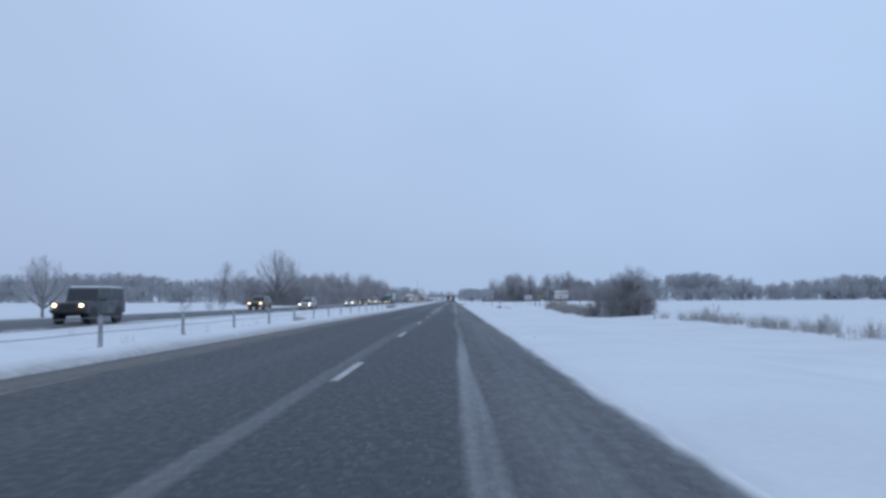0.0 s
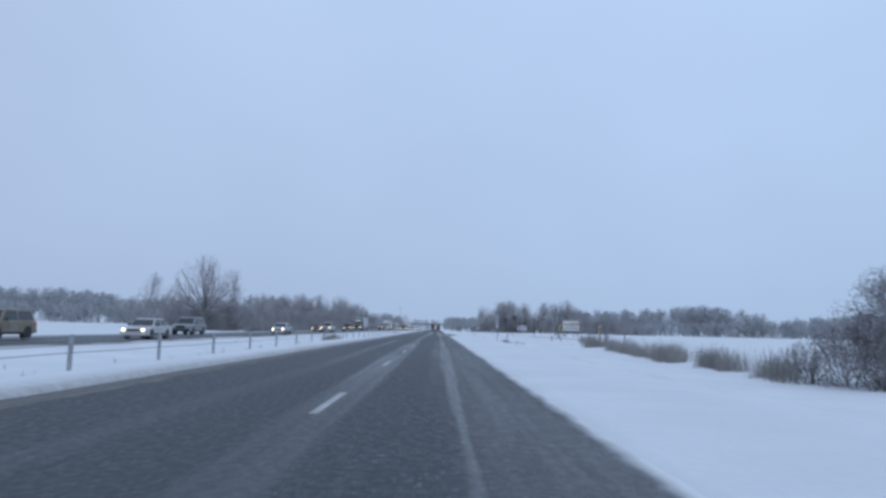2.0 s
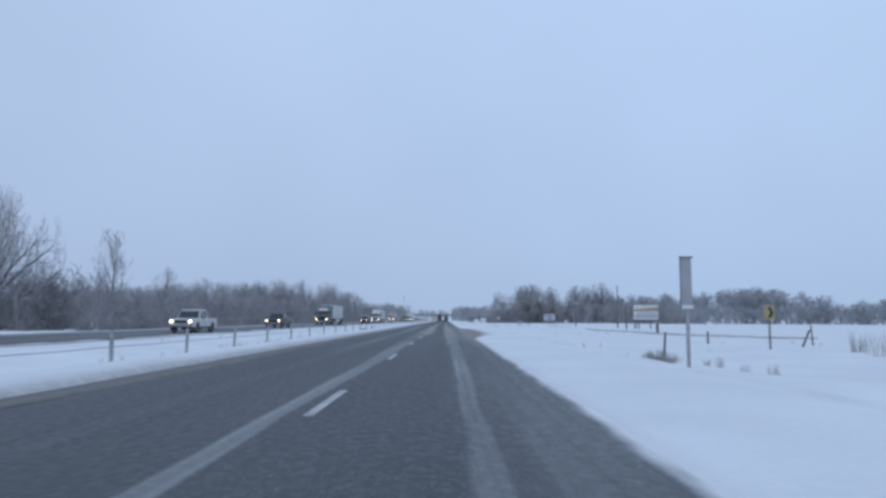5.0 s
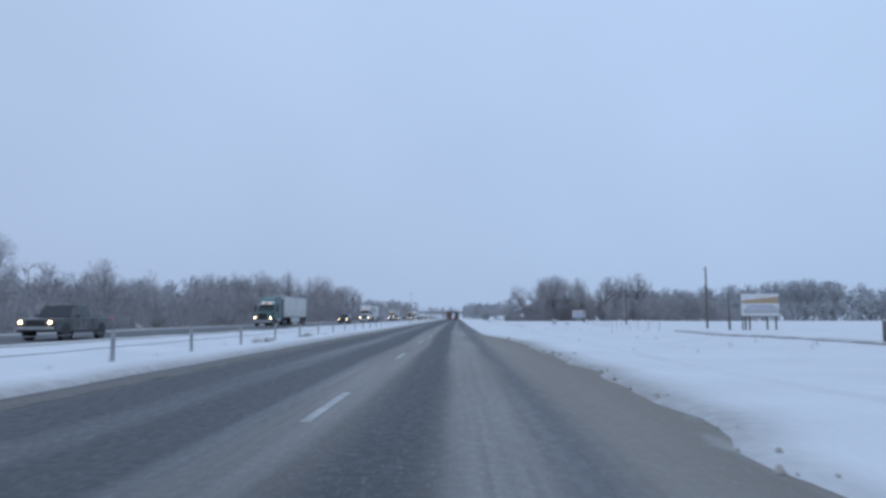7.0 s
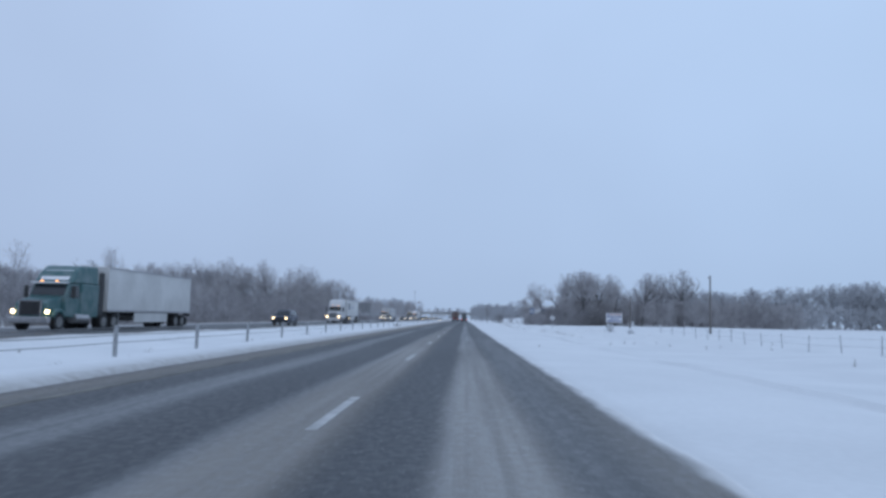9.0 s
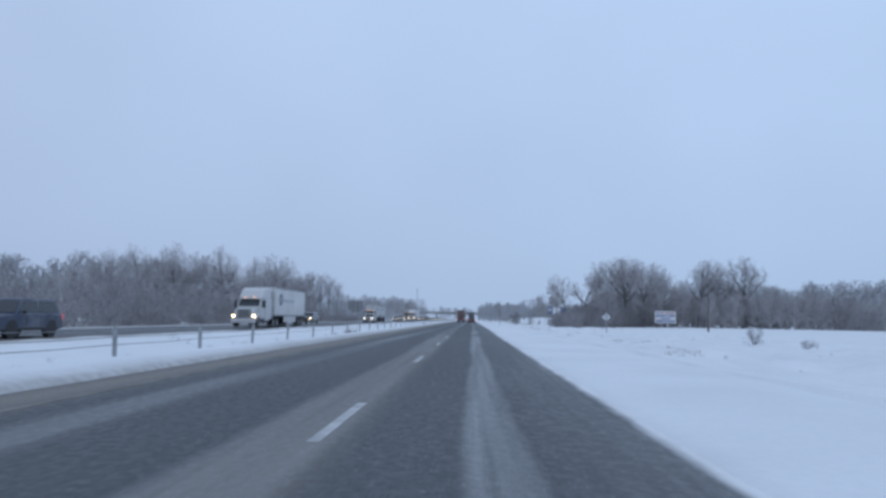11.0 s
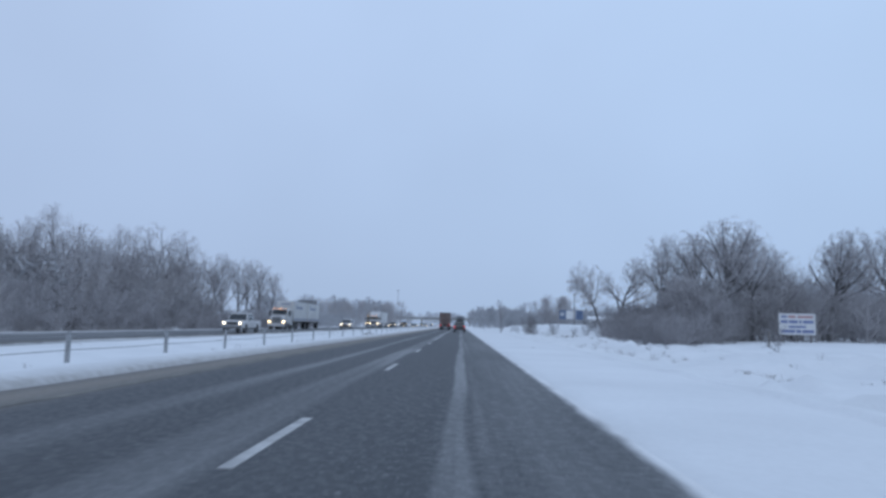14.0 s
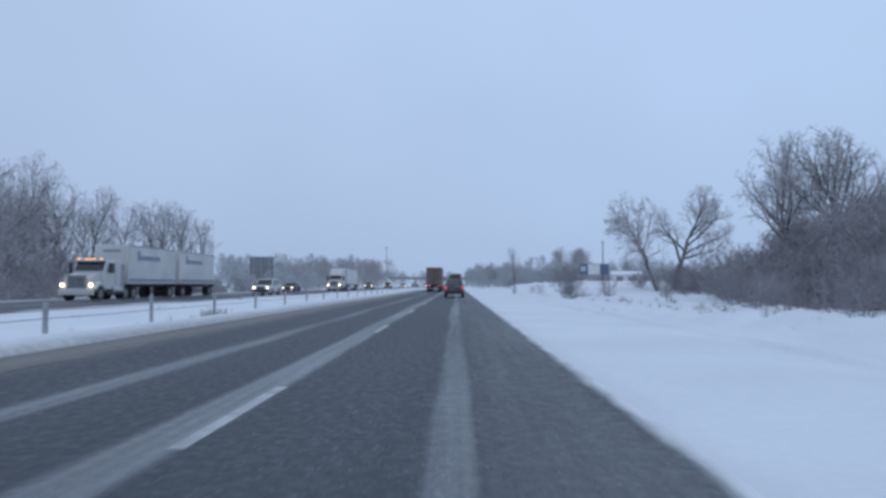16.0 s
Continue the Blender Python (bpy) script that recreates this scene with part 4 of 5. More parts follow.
def roadside_billboard(x, y):
    top = thing("billboard", pose(x, y, ground_z(x, y)), "small white billboard with an orange band on timber posts", "billboard")
    base = -ground_z(x, y)
    z0, z1, w = 1.45 + base, 4.35 + base, 5.1
    part("panel", sign_face(Geo(), 0, (z0 + z1) / 2, w, z1 - z0, d=0.12), WHITE_SHEET, top)
    band = Geo()
    a, b, yy = -w / 2 + 0.02, w / 2 - 0.02, -0.075
    ring = [(a, yy, z1 - 1.20), (b, yy, z1 - 1.20), (b, yy, z1 - 0.25), (a, yy, z1 - 0.80)]
    band.loft([ring, [(p[0], p[1] + 0.02, p[2]) for p in ring]])
    part("colour_band", band, ORANGE, top, "orange-brown wedge band")
    for k, (dz, ww, m) in enumerate([(-1.52, 3.4, INK_B), (-1.78, 4.0, INK_B), (-2.12, 4.7, GREY_SHEET), (-2.42, 4.9, GREY_SHEET)]):
        part("text_line", sign_face(Geo(), 0.15, z1 + dz, ww, 0.10 if k < 2 else 0.20, y=-0.07, d=0.03), m, top)
    part("top_rail", Geo().box((0, 0, z1 + 0.06), (w + 0.1, 0.2, 0.10)), SNOW, top, "snow lying on the upper rim")
    part("sill", Geo().box((0, 0, z0 - 0.05), (w + 0.1, 0.16, 0.10)), TIMBER, top)
    for dx in (-2.4, -2.0, -1.45, 0.95, 2.15):
        part("post", Geo().box((dx, 0.12, (z0 - 0.5) / 2), (0.20 if abs(dx) < 2.2 else 0.13, 0.16, z0 + 0.5)), TIMBER, top)
    return top


roadside_billboard(43.4, 270)


def lettered_sign(x, y):
    top = thing("advertising_sign", pose(x, y, ground_z(x, y)), "white advertising sign with faded red and blue lettering bars", "sign")
    base = -ground_z(x, y)
    z0, z1, w = 0.95 + base, 3.85 + base, 5.0
    part("panel", sign_face(Geo(), 0, (z0 + z1) / 2, w, z1 - z0, d=0.10), WHITE_SHEET, top)
    frame_g = Geo()
    for dx, dz, sx, sz in ((0, z1, w + 0.12, 0.09), (0, z0, w + 0.12, 0.09), (-w / 2, (z0 + z1) / 2, 0.09, z1 - z0), (w / 2, (z0 + z1) / 2, 0.09, z1 - z0)):
        frame_g.box((dx, 0, dz), (sx, 0.16, sz))
    part("frame", frame_g, WHITE_SHEET, top)

    def words(z, h, mat, spans):
        for a, b in spans:
            part("text_line", sign_face(Geo(), (a + b) / 2, z, b - a, h, y=-0.06, d=0.03), mat, top)

    words(z1 - 0.42, 0.28, INK_B, [(-2.2, -1.4)])
    words(z1 - 0.42, 0.28, INK_R, [(-1.2, -0.2), (0.1, 2.2)])
    words(z1 - 1.12, 0.42, INK_B, [(-2.25, -1.3), (-1.15, 0.1), (0.3, 0.6), (0.8, 2.25)])
    words(z1 - 1.82, 0.30, INK_B, [(-1.2, 1.2)])
    words(z1 - 2.45, 0.42, INK_B, [(-2.3, -0.3), (-0.15, 0.5), (0.65, 2.3)])
    for dx in (-1.9, 0, 1.9):
        part("post", Geo().box((dx, 0.12, z0 / 2), (0.14, 0.14, z0 + 0.6)), TIMBER, top)


lettered_sign(49.2, 446)


def tall_marker(x, y):
    top = thing("tall_narrow_sign", pose(x, y, ground_z(x, y), 0, 0, -4), "tall narrow grey sign panel on a steel post", "sign")
    base = -ground_z(x, y)
    z0, z1 = 1.62 + base, 3.35 + base
    panel = part("panel", Geo().box((0, 0, (z0 + z1) / 2), (0.36, 0.05, z1 - z0)), GREY_SHEET, top, bevel=0.01)
    part("edge_trim", Geo().box((-0.20, -0.03, (z0 + z1) / 2), (0.04, 0.03, z1 - z0)), DARK_SHEET, panel)
    part("cap", Geo().box((0, -0.01, z1 + 0.02), (0.44, 0.10, 0.06)), DARK_SHEET, panel)
    part("foot_plate", Geo().box((0, -0.032, z0 + 0.05), (0.42, 0.02, 0.13)), WHITE_SHEET, panel)
    part("post", Geo().box((0.03, 0.05, (z0 + 0.5) / 2 - 0.4), (0.11, 0.07, z0 + 1.3)), GALV, top)


tall_marker(9.9, 147.5)


def chevron_sign(x, y):
    top = thing("chevron_sign", pose(x, y, ground_z(x, y)), "yellow curve sign with a black chevron on a post", "road sign")
    base = -ground_z(x, y)
    zc = 1.78 + base
    panel = part("panel", Geo().box((0, 0, zc), (0.72, 0.03, 0.92)), YELLOW, top, bevel=0.01)
    g = Geo()
    for s in (1, -1):
        a = [(-0.12, -0.02, zc + s * 0.34), (0.08, -0.02, zc + s * 0.34), (0.26, -0.02, zc), (0.06, -0.02, zc)]
        g.loft([a, [(p[0], -0.012, p[2]) for p in a]] if s > 0 else [[(p[0], -0.012, p[2]) for p in a], a])
    part("chevron", g, BLACK, panel)
    part("post", Geo().box((0, 0.05, zc / 2 - 0.3), (0.10, 0.07, zc + 0.6)), TIMBER, top)


chevron_sign(22.6, 169)


def diamond_sign(x, y):
    top = thing("diamond_sign", pose(x, y, ground_z(x, y)), "diamond road sign seen from behind, dusted with snow", "road sign")
    zc = 1.75 - ground_z(x, y)
    r = 0.60
    ring = [(0, 0, zc - r), (r, 0, zc), (0, 0, zc + r), (-r, 0, zc)]
    part("plate", Geo().loft([ring, [(p[0], 0.03, p[2]) for p in ring]]), WHITE_SHEET, top)
    part("brace", Geo().box((0, -0.03, zc), (0.75, 0.03, 0.06)).box((0, -0.03, zc + 0.25), (0.4, 0.03, 0.05)), GREY_SHEET, top)
    part("post", Geo().box((0, -0.06, zc / 2 - 0.1), (0.11, 0.07, zc + 1.0)), GREY_SHEET, top)


diamond_sign(20.0, 368.5)


def service_sign(x, y):
    top = thing("service_sign", pose(x, y, ground_z(x, y)), "blue roadside information board with white panels", "road sign")
    g0 = -ground_z(x, y)
    board = part("board", Geo().box((0, 0, 5.6 + g0), (8.2, 0.12, 3.2)), BLUE, top)
    part("panel", Geo().box((-0.15, -0.08, 5.6 + g0), (3.3, 0.05, 2.9)), WHITE_SHEET, board)
    part("panel", Geo().box((-3.1, -0.08, 5.8 + g0), (1.2, 0.05, 1.2)), WHITE_SHEET, board)
    part("panel", Geo().box((-3.1, -0.11, 5.8 + g0), (0.5, 0.04, 0.5)), BLUE, board)
    for dx in (-2.6, 2.6):
        part("post", Geo().box((dx, 0.15, 2.0 + g0 / 2), (0.22, 0.2, 4.6 + g0)), GALV, top)


service_sign(40.5, 592)


def farm_shed(x, y):
    """A low white shed with a snowy pitched roof."""
    base = ground_z(x, y)
    top = thing("shed", pose(x, y, base - 0.3, 0, 0, -4), "low white shed with dark openings and a snowy roof", "building")
    part("wall", Geo().box((0, 0, 1.5), (9.0, 6.0, 3.0)), WHITE_SHEET, top)
    ring = [(-4.9, -3.4, 2.95), (-4.9, 3.4, 2.95), (-4.9, 0.0, 4.2)]
    part("roof", Geo().loft([ring, [(4.9, p[1], p[2]) for p in ring]]), SNOW, top, "roof under snow")
    for dx, w in ((-2.4, 2.2), (1.6, 2.6)):
        door = part("door", Geo().box((dx, -3.01, 1.35), (w, 0.06, 2.1)), DARK_SHEET, top, "dark door opening")
        part("door_frame", Geo().box((dx - w / 2 - 0.06, -3.03, 1.35), (0.12, 0.08, 2.2)).box((dx + w / 2 + 0.06, -3.03, 1.35), (0.12, 0.08, 2.2)).box((dx, -3.03, 2.5), (w + 0.24, 0.08, 0.12)), WHITE_SHEET, door)


farm_shed(56.5, 622)


def advertising_back(x, y, w, z0, z1, turn=0):
    top = thing("billboard", pose(x, y, ground_z(x, y), 0, 0, turn), "dark bare back of a billboard on steel posts", "billboard")
    part("panel", Geo().box((0, 0, (z0 + z1) / 2), (w, 0.15, z1 - z0)), DARK_SHEET, top)
    for k in range(5):
        part("stringer", Geo().box((0, -0.12, z0 + 0.4 + k * (z1 - z0 - 0.8) / 4), (w, 0.08, 0.12)), GREY_SHEET, top)
    for dx in (-w * 0.32, 0, w * 0.32):
        part("post", Geo().box((dx, -0.22, z1 / 2 - 0.3), (0.24, 0.24, z1 + 0.4)), GREY_SHEET, top)


advertising_back(-48.8, 576, 6.2, 1.7, 8.6, 6)


def utility_pole(x, y, h, lean=0.0):
    top = thing("utility_pole", pose(x, y, ground_z(x, y) - 0.3, lean, lean / 2, 0), "weathered wooden utility pole standing in the snow", "pole")
    part("shaft", Geo().tube([(0, 0, 0), (0, 0, h * 0.5), (0, 0, h)], [0.16, 0.14, 0.11], 10), TIMBER, top, smooth=True)
    part("bracket", Geo().box((-0.18, 0, h - 0.45), (0.3, 0.08, 0.10)).box((-0.3, 0, h - 0.3), (0.08, 0.08, 0.25)), GALV, top)


utility_pole(40.5, 282.3, 9.8)
utility_pole(40.8, 335.3, 9.6, 0.6)
utility_pole(39.6, 271.1, 5.4, -0.8)
utility_pole(41.2, 391.0, 7.9, 1.6)
utility_pole(37.0, 563.6, 10.2)


def marker_post(x, y, h, w, mat, label, category="marker post", lean=0.0):
    top = thing("marker_post", pose(x, y, ground_z(x, y) - 0.3, lean, lean, 0), label, category)
    part("shaft", Geo().box((0, 0, (h + 0.3) / 2), (w, w * 0.7, h + 0.3), taper=0.92), mat, top)
    part("cap", Geo().box((0, 0, h + 0.31), (w * 1.05, w * 0.8, 0.05), taper=0.6), SNOW, top)


def pipeline_marker(x, y):
    """A stout marker post with a hooded plate."""
    top = thing("marker_post", pose(x, y, ground_z(x, y) - 0.3), "orange marker post with a hooded yellow plate and snow", "marker post")
    h = 1.55 + 0.3 - ground_z(x, y)
    part("shaft", Geo().box((0, 0, h / 2), (0.24, 0.2, h), taper=0.94), ORANGE, top, bevel=0.015)
    plate = part("plate", Geo().box((0.05, -0.02, h + 0.20), (0.42, 0.10, 0.44), taper=0.86), YELLOW, top, "yellow plate", bevel=0.02)
    part("mark", Geo().box((0.08, -0.075, h + 0.18), (0.20, 0.012, 0.18)), BLACK, plate)
    part("hood", Geo().box((0.03, 0, h + 0.45), (0.46, 0.22, 0.07), taper=0.7), SNOW, plate, "cap of snow")
    part("foot_drift", Geo().box((0, 0, 0.42), (0.5, 0.5, 0.24), taper=0.5), SNOW, top)


pipeline_marker(24.45, 148.4)
marker_post(30.0, 156, 1.7, 0.14, TIMBER, "weathered fence post at the field's edge", "post")
marker_post(12.3, 158, 1.45, 0.10, TIMBER, "dark leaning post among dry weeds", "post", 3)
marker_post(22.9, 180.6, 1.0, 0.14, TIMBER, "short weathered post in the snow", "post")
marker_post(31.3, 222, 1.6, 0.34, TIMBER, "stout weathered post beside the field track", "post")
marker_post(26.3, 172.5, 1.3, 0.12, TIMBER, "leaning weathered post in the snow", "post", 16)
marker_post(29.0, 176, 1.5, 0.10, TIMBER, "thin weathered post in the snow", "post", -3)
marker_post(29.6, 410, 1.3, 0.12, TIMBER, "short dark post in the drift", "post")


def wire_fence():
    top = thing("wire_fence", pose(0, 0, 0), "sagging wire fence on short weathered posts", "fence")
    posts = [(27.0 + 0.6 * math.sin(y * 0.13), y) for y in range(262, 316, 4)]
    me = Geo().tube([(0, 0, -0.4), (0, 0, 1.2)], [0.036, 0.030], 7).mesh("post", GREY_SHEET)
    for x, y in posts:
        p = part("post", me, None, top)
        p.matrix_local = pose(x, y, ground_z(x, y), random.uniform(-5, 5), random.uniform(-5, 5), 0)
    for h in (0.5, 1.0):
        pts = [(x, y, ground_z(x, y) + h + (0.0 if k % 2 else -0.03)) for k, (x, y) in enumerate(posts)]
        part("wire", Geo().tube(pts, [0.006] * len(pts), 4), CABLE, top)


wire_fence()


def side_road():
    """A ploughed track that leads away over the field."""
    line = [(30, 262), (28.5, 246), (30, 230), (32.5, 210), (36, 199), (39, 194)]
    vs, fs = [], []
    for i in range(len(line) - 1):
        for k in range(8):
            t = k / 8
            vs.append((line[i][0] + (line[i + 1][0] - line[i][0]) * t, line[i][1] + (line[i + 1][1] - line[i][1]) * t))
    rows = []
    for i, (x, y) in enumerate(vs):
        a, b = vs[max(i - 1, 0)], vs[min(i + 1, len(vs) - 1)]
        d = Vector((b[0] - a[0], b[1] - a[1], 0)).normalized()
        n = Vector((-d.y, d.x, 0))
        rows.append([(x + n.x * o, y + n.y * o, ground_z(x + n.x * o, y + n.y * o) + 0.03) for o in (-0.9, -0.45, 0, 0.45, 0.9)])
    me = bpy.data.meshes.new("side_road")
    me.from_pydata([p for r in rows for p in r], [], [(i * 5 + k, i * 5 + k + 1, i * 5 + k + 6, i * 5 + k + 5) for i in range(len(rows) - 1) for k in range(4)])
    me.materials.append(material("slushy_track", (0.62, 0.62, 0.62), 0.8, var=0.3, scale=0.7, fine=12, bump=0.4, dist=0.03, second=(0.72, 0.72, 0.72)))
    ob = tagged(new("side_road", me), "narrow slushy farm track across the snow", "road", kind="structure")
    sol = ob.modifiers.new("thickness", "SOLIDIFY")
    sol.thickness, sol.offset = 0.12, -1


side_road()


def slush_clods():
    """Dirty clods thrown up along the ploughed edge."""
    g = Geo()
    r = random.Random(8)
    for count, y0, y1, spread, big in ((520, 178, 226, 0.14, 0.03), (170, 174, 228, 0.30, 0.065), (26, 20, 460, 0.9, 0.04)):
        for _ in range(count):
            y = r.uniform(y0, y1)
            x = right_edge(y) + r.gauss(0.0, spread) + 0.05
            if bump_at(x, y, 1.5, 3.0) < 0.05:
                continue
            s = r.uniform(0.2, 1.0) ** 3 * big
            pts = [(x + dx, y + dy, ground_z(x, y) + dz) for dx, dy, dz in ((-s, 0, -0.01), (r.uniform(-0.2, 0.2) * s, r.uniform(-0.5, 0.5) * s, s * 0.7), (s * 1.1, 0.3 * s, -0.01))]
            g.tube(pts, [s * 0.5, s * r.uniform(0.8, 1.3), s * 0.4], 5)
    mat = material("dirty_slush", (0.33, 0.31, 0.285), 0.8, var=0.3, scale=2, fine=20, bump=0.4, dist=0.02, second=(0.50, 0.475, 0.44))
    tagged(part("slush_clods", g, mat), "dirty frozen clods along the ploughed snow edge", "slush", kind="stuff")


slush_clods()


def overpass(y):
    top = thing("overpass", pose(0, y, 0), "grey concrete road overpass across both carriageways", "bridge")
    deck = part("deck", Geo().box((-11, 0, 6.1), (86, 11, 1.3)), CONCRETE, top)
    for s in (-1, 1):
        part("parapet", Geo().box((-11, s * 5.3, 7.1), (86, 0.4, 0.8)), CONCRETE, deck)
    for x in (-33, -11.5, 10):
        for dy in (-3.5, 0, 3.5):
            part("pier", Geo().tube([(x, dy, -0.5), (x, dy, 5.5)], [0.5, 0.5], 12), CONCRETE, top, smooth=True)
        part("pier_cap", Geo().box((x, 0, 5.2), (1.2, 10, 0.7)), CONCRETE, top)
    for s, x in ((-1, -54), (1, 32)):
        g = Geo()
        ring = [(x - s * 8, -6, -1), (x - s * 8, 6, -1), (x + s * 3, 6, 6.6), (x + s * 3, -6, 6.6)]
        far = [(x + s * 120, -30, -1), (x + s * 120, 30, -1), (x + s * 90, 6, 1.5), (x + s * 90, -6, 1.5)]
        g.loft([ring, far] if s < 0 else [far, ring])
        part("embankment", g, SNOW, top, "snowy embankment")


overpass(980)


def light_mast(x, y, h):
    top = thing("light_mast", pose(x, y, ground_z(x, y)), "tall slender steel light mast", "mast")
    part("shaft", Geo().tube([(0, 0, -0.3), (0, 0, h)], [0.30, 0.14], 10), GALV, top, smooth=True)
    part("lamp_ring", Geo().disc((0, 0, h), 0.9, "z", 0.35, 12), GALV, top)


light_mast(-39, 800, 23)


# ---- vehicles ----
def paint(name, c, rough=0.35):
    return material(name, c, rough, var=0.12, scale=1.5, fine=18, bump=0.02, second=[min(1, v * 0.7 + 0.12) for v in c], amount=0.35)


GLASS = material("dark_window_glass", (0.03, 0.035, 0.04), 0.12, var=0.1, scale=2, fine=10, bump=0, spec=0.6)
RUBBER = material("tyre_rubber", (0.03, 0.03, 0.031), 0.85, var=0.3, scale=4, fine=30, bump=0.2)
RIM = material("dirty_rim", (0.22, 0.22, 0.22), 0.5, metal=0.4, var=0.2, scale=4, fine=30, bump=0.05)
TRIM = material("black_trim", (0.035, 0.035, 0.037), 0.6, var=0.2, scale=3, fine=30, bump=0.05)
CHROME = material("dull_chrome", (0.42, 0.42, 0.43), 0.35, metal=0.7, var=0.15, scale=3, fine=30, bump=0.03)
INK_D = material("dark_slate_ink", (0.13, 0.14, 0.19), 0.6, var=0.15, scale=3, fine=30, bump=0)
INK_P = material("pale_worn_ink", (0.44, 0.45, 0.49), 0.6, var=0.15, scale=3, fine=30, bump=0)
INK_S = material("faded_slate_ink", (0.26, 0.29, 0.38), 0.6, var=0.15, scale=3, fine=30, bump=0)
HEAD = lamp_material("headlight_on", (1.0, 0.76, 0.42), 9.0)
HEAD_COOL = lamp_material("headlight_on_white", (1.0, 0.86, 0.60), 7.0)
AMBER = lamp_material("amber_lamp", (1.0, 0.42, 0.08), 3.0)
TAIL = lamp_material("tail_lamp", (1.0, 0.06, 0.06), 0.8)
WHITE_P, SILVER_P, DARK_P, GREEN_P = paint("white_paint", (0.62, 0.62, 0.62)), paint("silver_paint", (0.34, 0.35, 0.36)), paint("dark_grey_paint", (0.055, 0.06, 0.065)), paint("teal_green_paint", (0.035, 0.125, 0.13))
BROWN_P, BLUE_P, TAN_P = paint("brown_paint", (0.16, 0.10, 0.085)), paint("dark_blue_paint", (0.04, 0.055, 0.10)), paint("tan_paint", (0.26, 0.21, 0.15))
BOX_WHITE = material("white_trailer_panel", (0.60, 0.60, 0.59), 0.5, var=0.1, scale=0.6, fine=10, bump=0.05, second=(0.66, 0.66, 0.65))


def inset(ring, k, x):
    """A side outline drawn in a little towards its middle, at x."""
    cy, cz = sum(p[0] for p in ring) / len(ring), sum(p[1] for p in ring) / len(ring)
    return [(x, cy + (y - cy) * k, cz + (z - cz) * k) for y, z in ring]


def slab(outline, w, top_w=None, edge=0.07):
    """A body from its side outline (y, z), rounded towards the flanks; top_w narrows it upwards."""
    g = Geo()
    z0, z1 = min(p[1] for p in outline), max(p[1] for p in outline)
    rings = []
    for x, k in ((-w / 2, 0.965), (-w / 2 + edge, 1.0), (w / 2 - edge, 1.0), (w / 2, 0.965)):
        ring = inset(outline, k, x)
        if top_w:
            ring = [(px * (1 + (top_w / w - 1) * (pz - z0) / (z1 - z0)), py, pz) for px, py, pz in ring]
        rings.append(ring)
    return g.loft(rings)


def wheel(parent, x, y, r, w=0.24, side=1):
    tyre = part("wheel", Geo().disc((x, y, r), r, "x", w, 22), RUBBER, parent, smooth=False)
    part("rim", Geo().disc((x + side * w * 0.42, y, r), r * 0.62, "x", w * 0.2, 16), RIM, tyre)


def cabin_panes(body, w, tw, b0, b1, t0, t1, zb, zt, rear=True):
    """Windscreen, side and rear windows on a cabin whose base runs b0..b1 and roof t0..t1."""
    def at(s, v):
        return w / 2 + (tw / 2 - w / 2) * v

    lo, hi = 0.12, 0.86
    zl, zh = zb + (zt - zb) * lo, zb + (zt - zb) * hi

    def front(v):
        return b0 + (t0 - b0) * v - 0.012

    def back(v):
        return b1 + (t1 - b1) * v + 0.012

    g = Geo()
    g.loft([[(-at(0, lo) * 0.90, front(lo), zl), (at(0, lo) * 0.90, front(lo), zl), (at(0, hi) * 0.90, front(hi), zh), (-at(0, hi) * 0.90, front(hi), zh)],
            [(-at(0, lo) * 0.90, front(lo) + 0.02, zl), (at(0, lo) * 0.90, front(lo) + 0.02, zl), (at(0, hi) * 0.90, front(hi) + 0.02, zh), (-at(0, hi) * 0.90, front(hi) + 0.02, zh)]])
    part("windscreen", g, GLASS, body)
    if rear:
        g = Geo()
        a = [(-at(0, lo) * 0.86, back(lo), zl + 0.05), (at(0, lo) * 0.86, back(lo), zl + 0.05), (at(0, hi) * 0.86, back(hi), zh), (-at(0, hi) * 0.86, back(hi), zh)]
        g.loft([[(p[0], p[1] - 0.02, p[2]) for p in a], a])
        part("rear_window", g, GLASS, body)
    for s in (-1, 1):
        ymid = (b0 + b1) / 2
        for y0, y1, w0, w1 in ((front(lo) + 0.22, ymid - 0.05, front(hi) + 0.14, ymid - 0.05), (ymid + 0.05, back(lo) - 0.25, ymid + 0.05, back(hi) - 0.16)):
            x0, x1 = s * (at(0, lo) + 0.004), s * (at(0, hi) + 0.004)
            a = [(x0, y0, zl), (x0, y1, zl), (x1, w1, zh), (x1, w0, zh)]
            part("side_window", Geo().loft([a, [(p[0] - s * 0.02, p[1], p[2]) for p in a]]), GLASS, body)


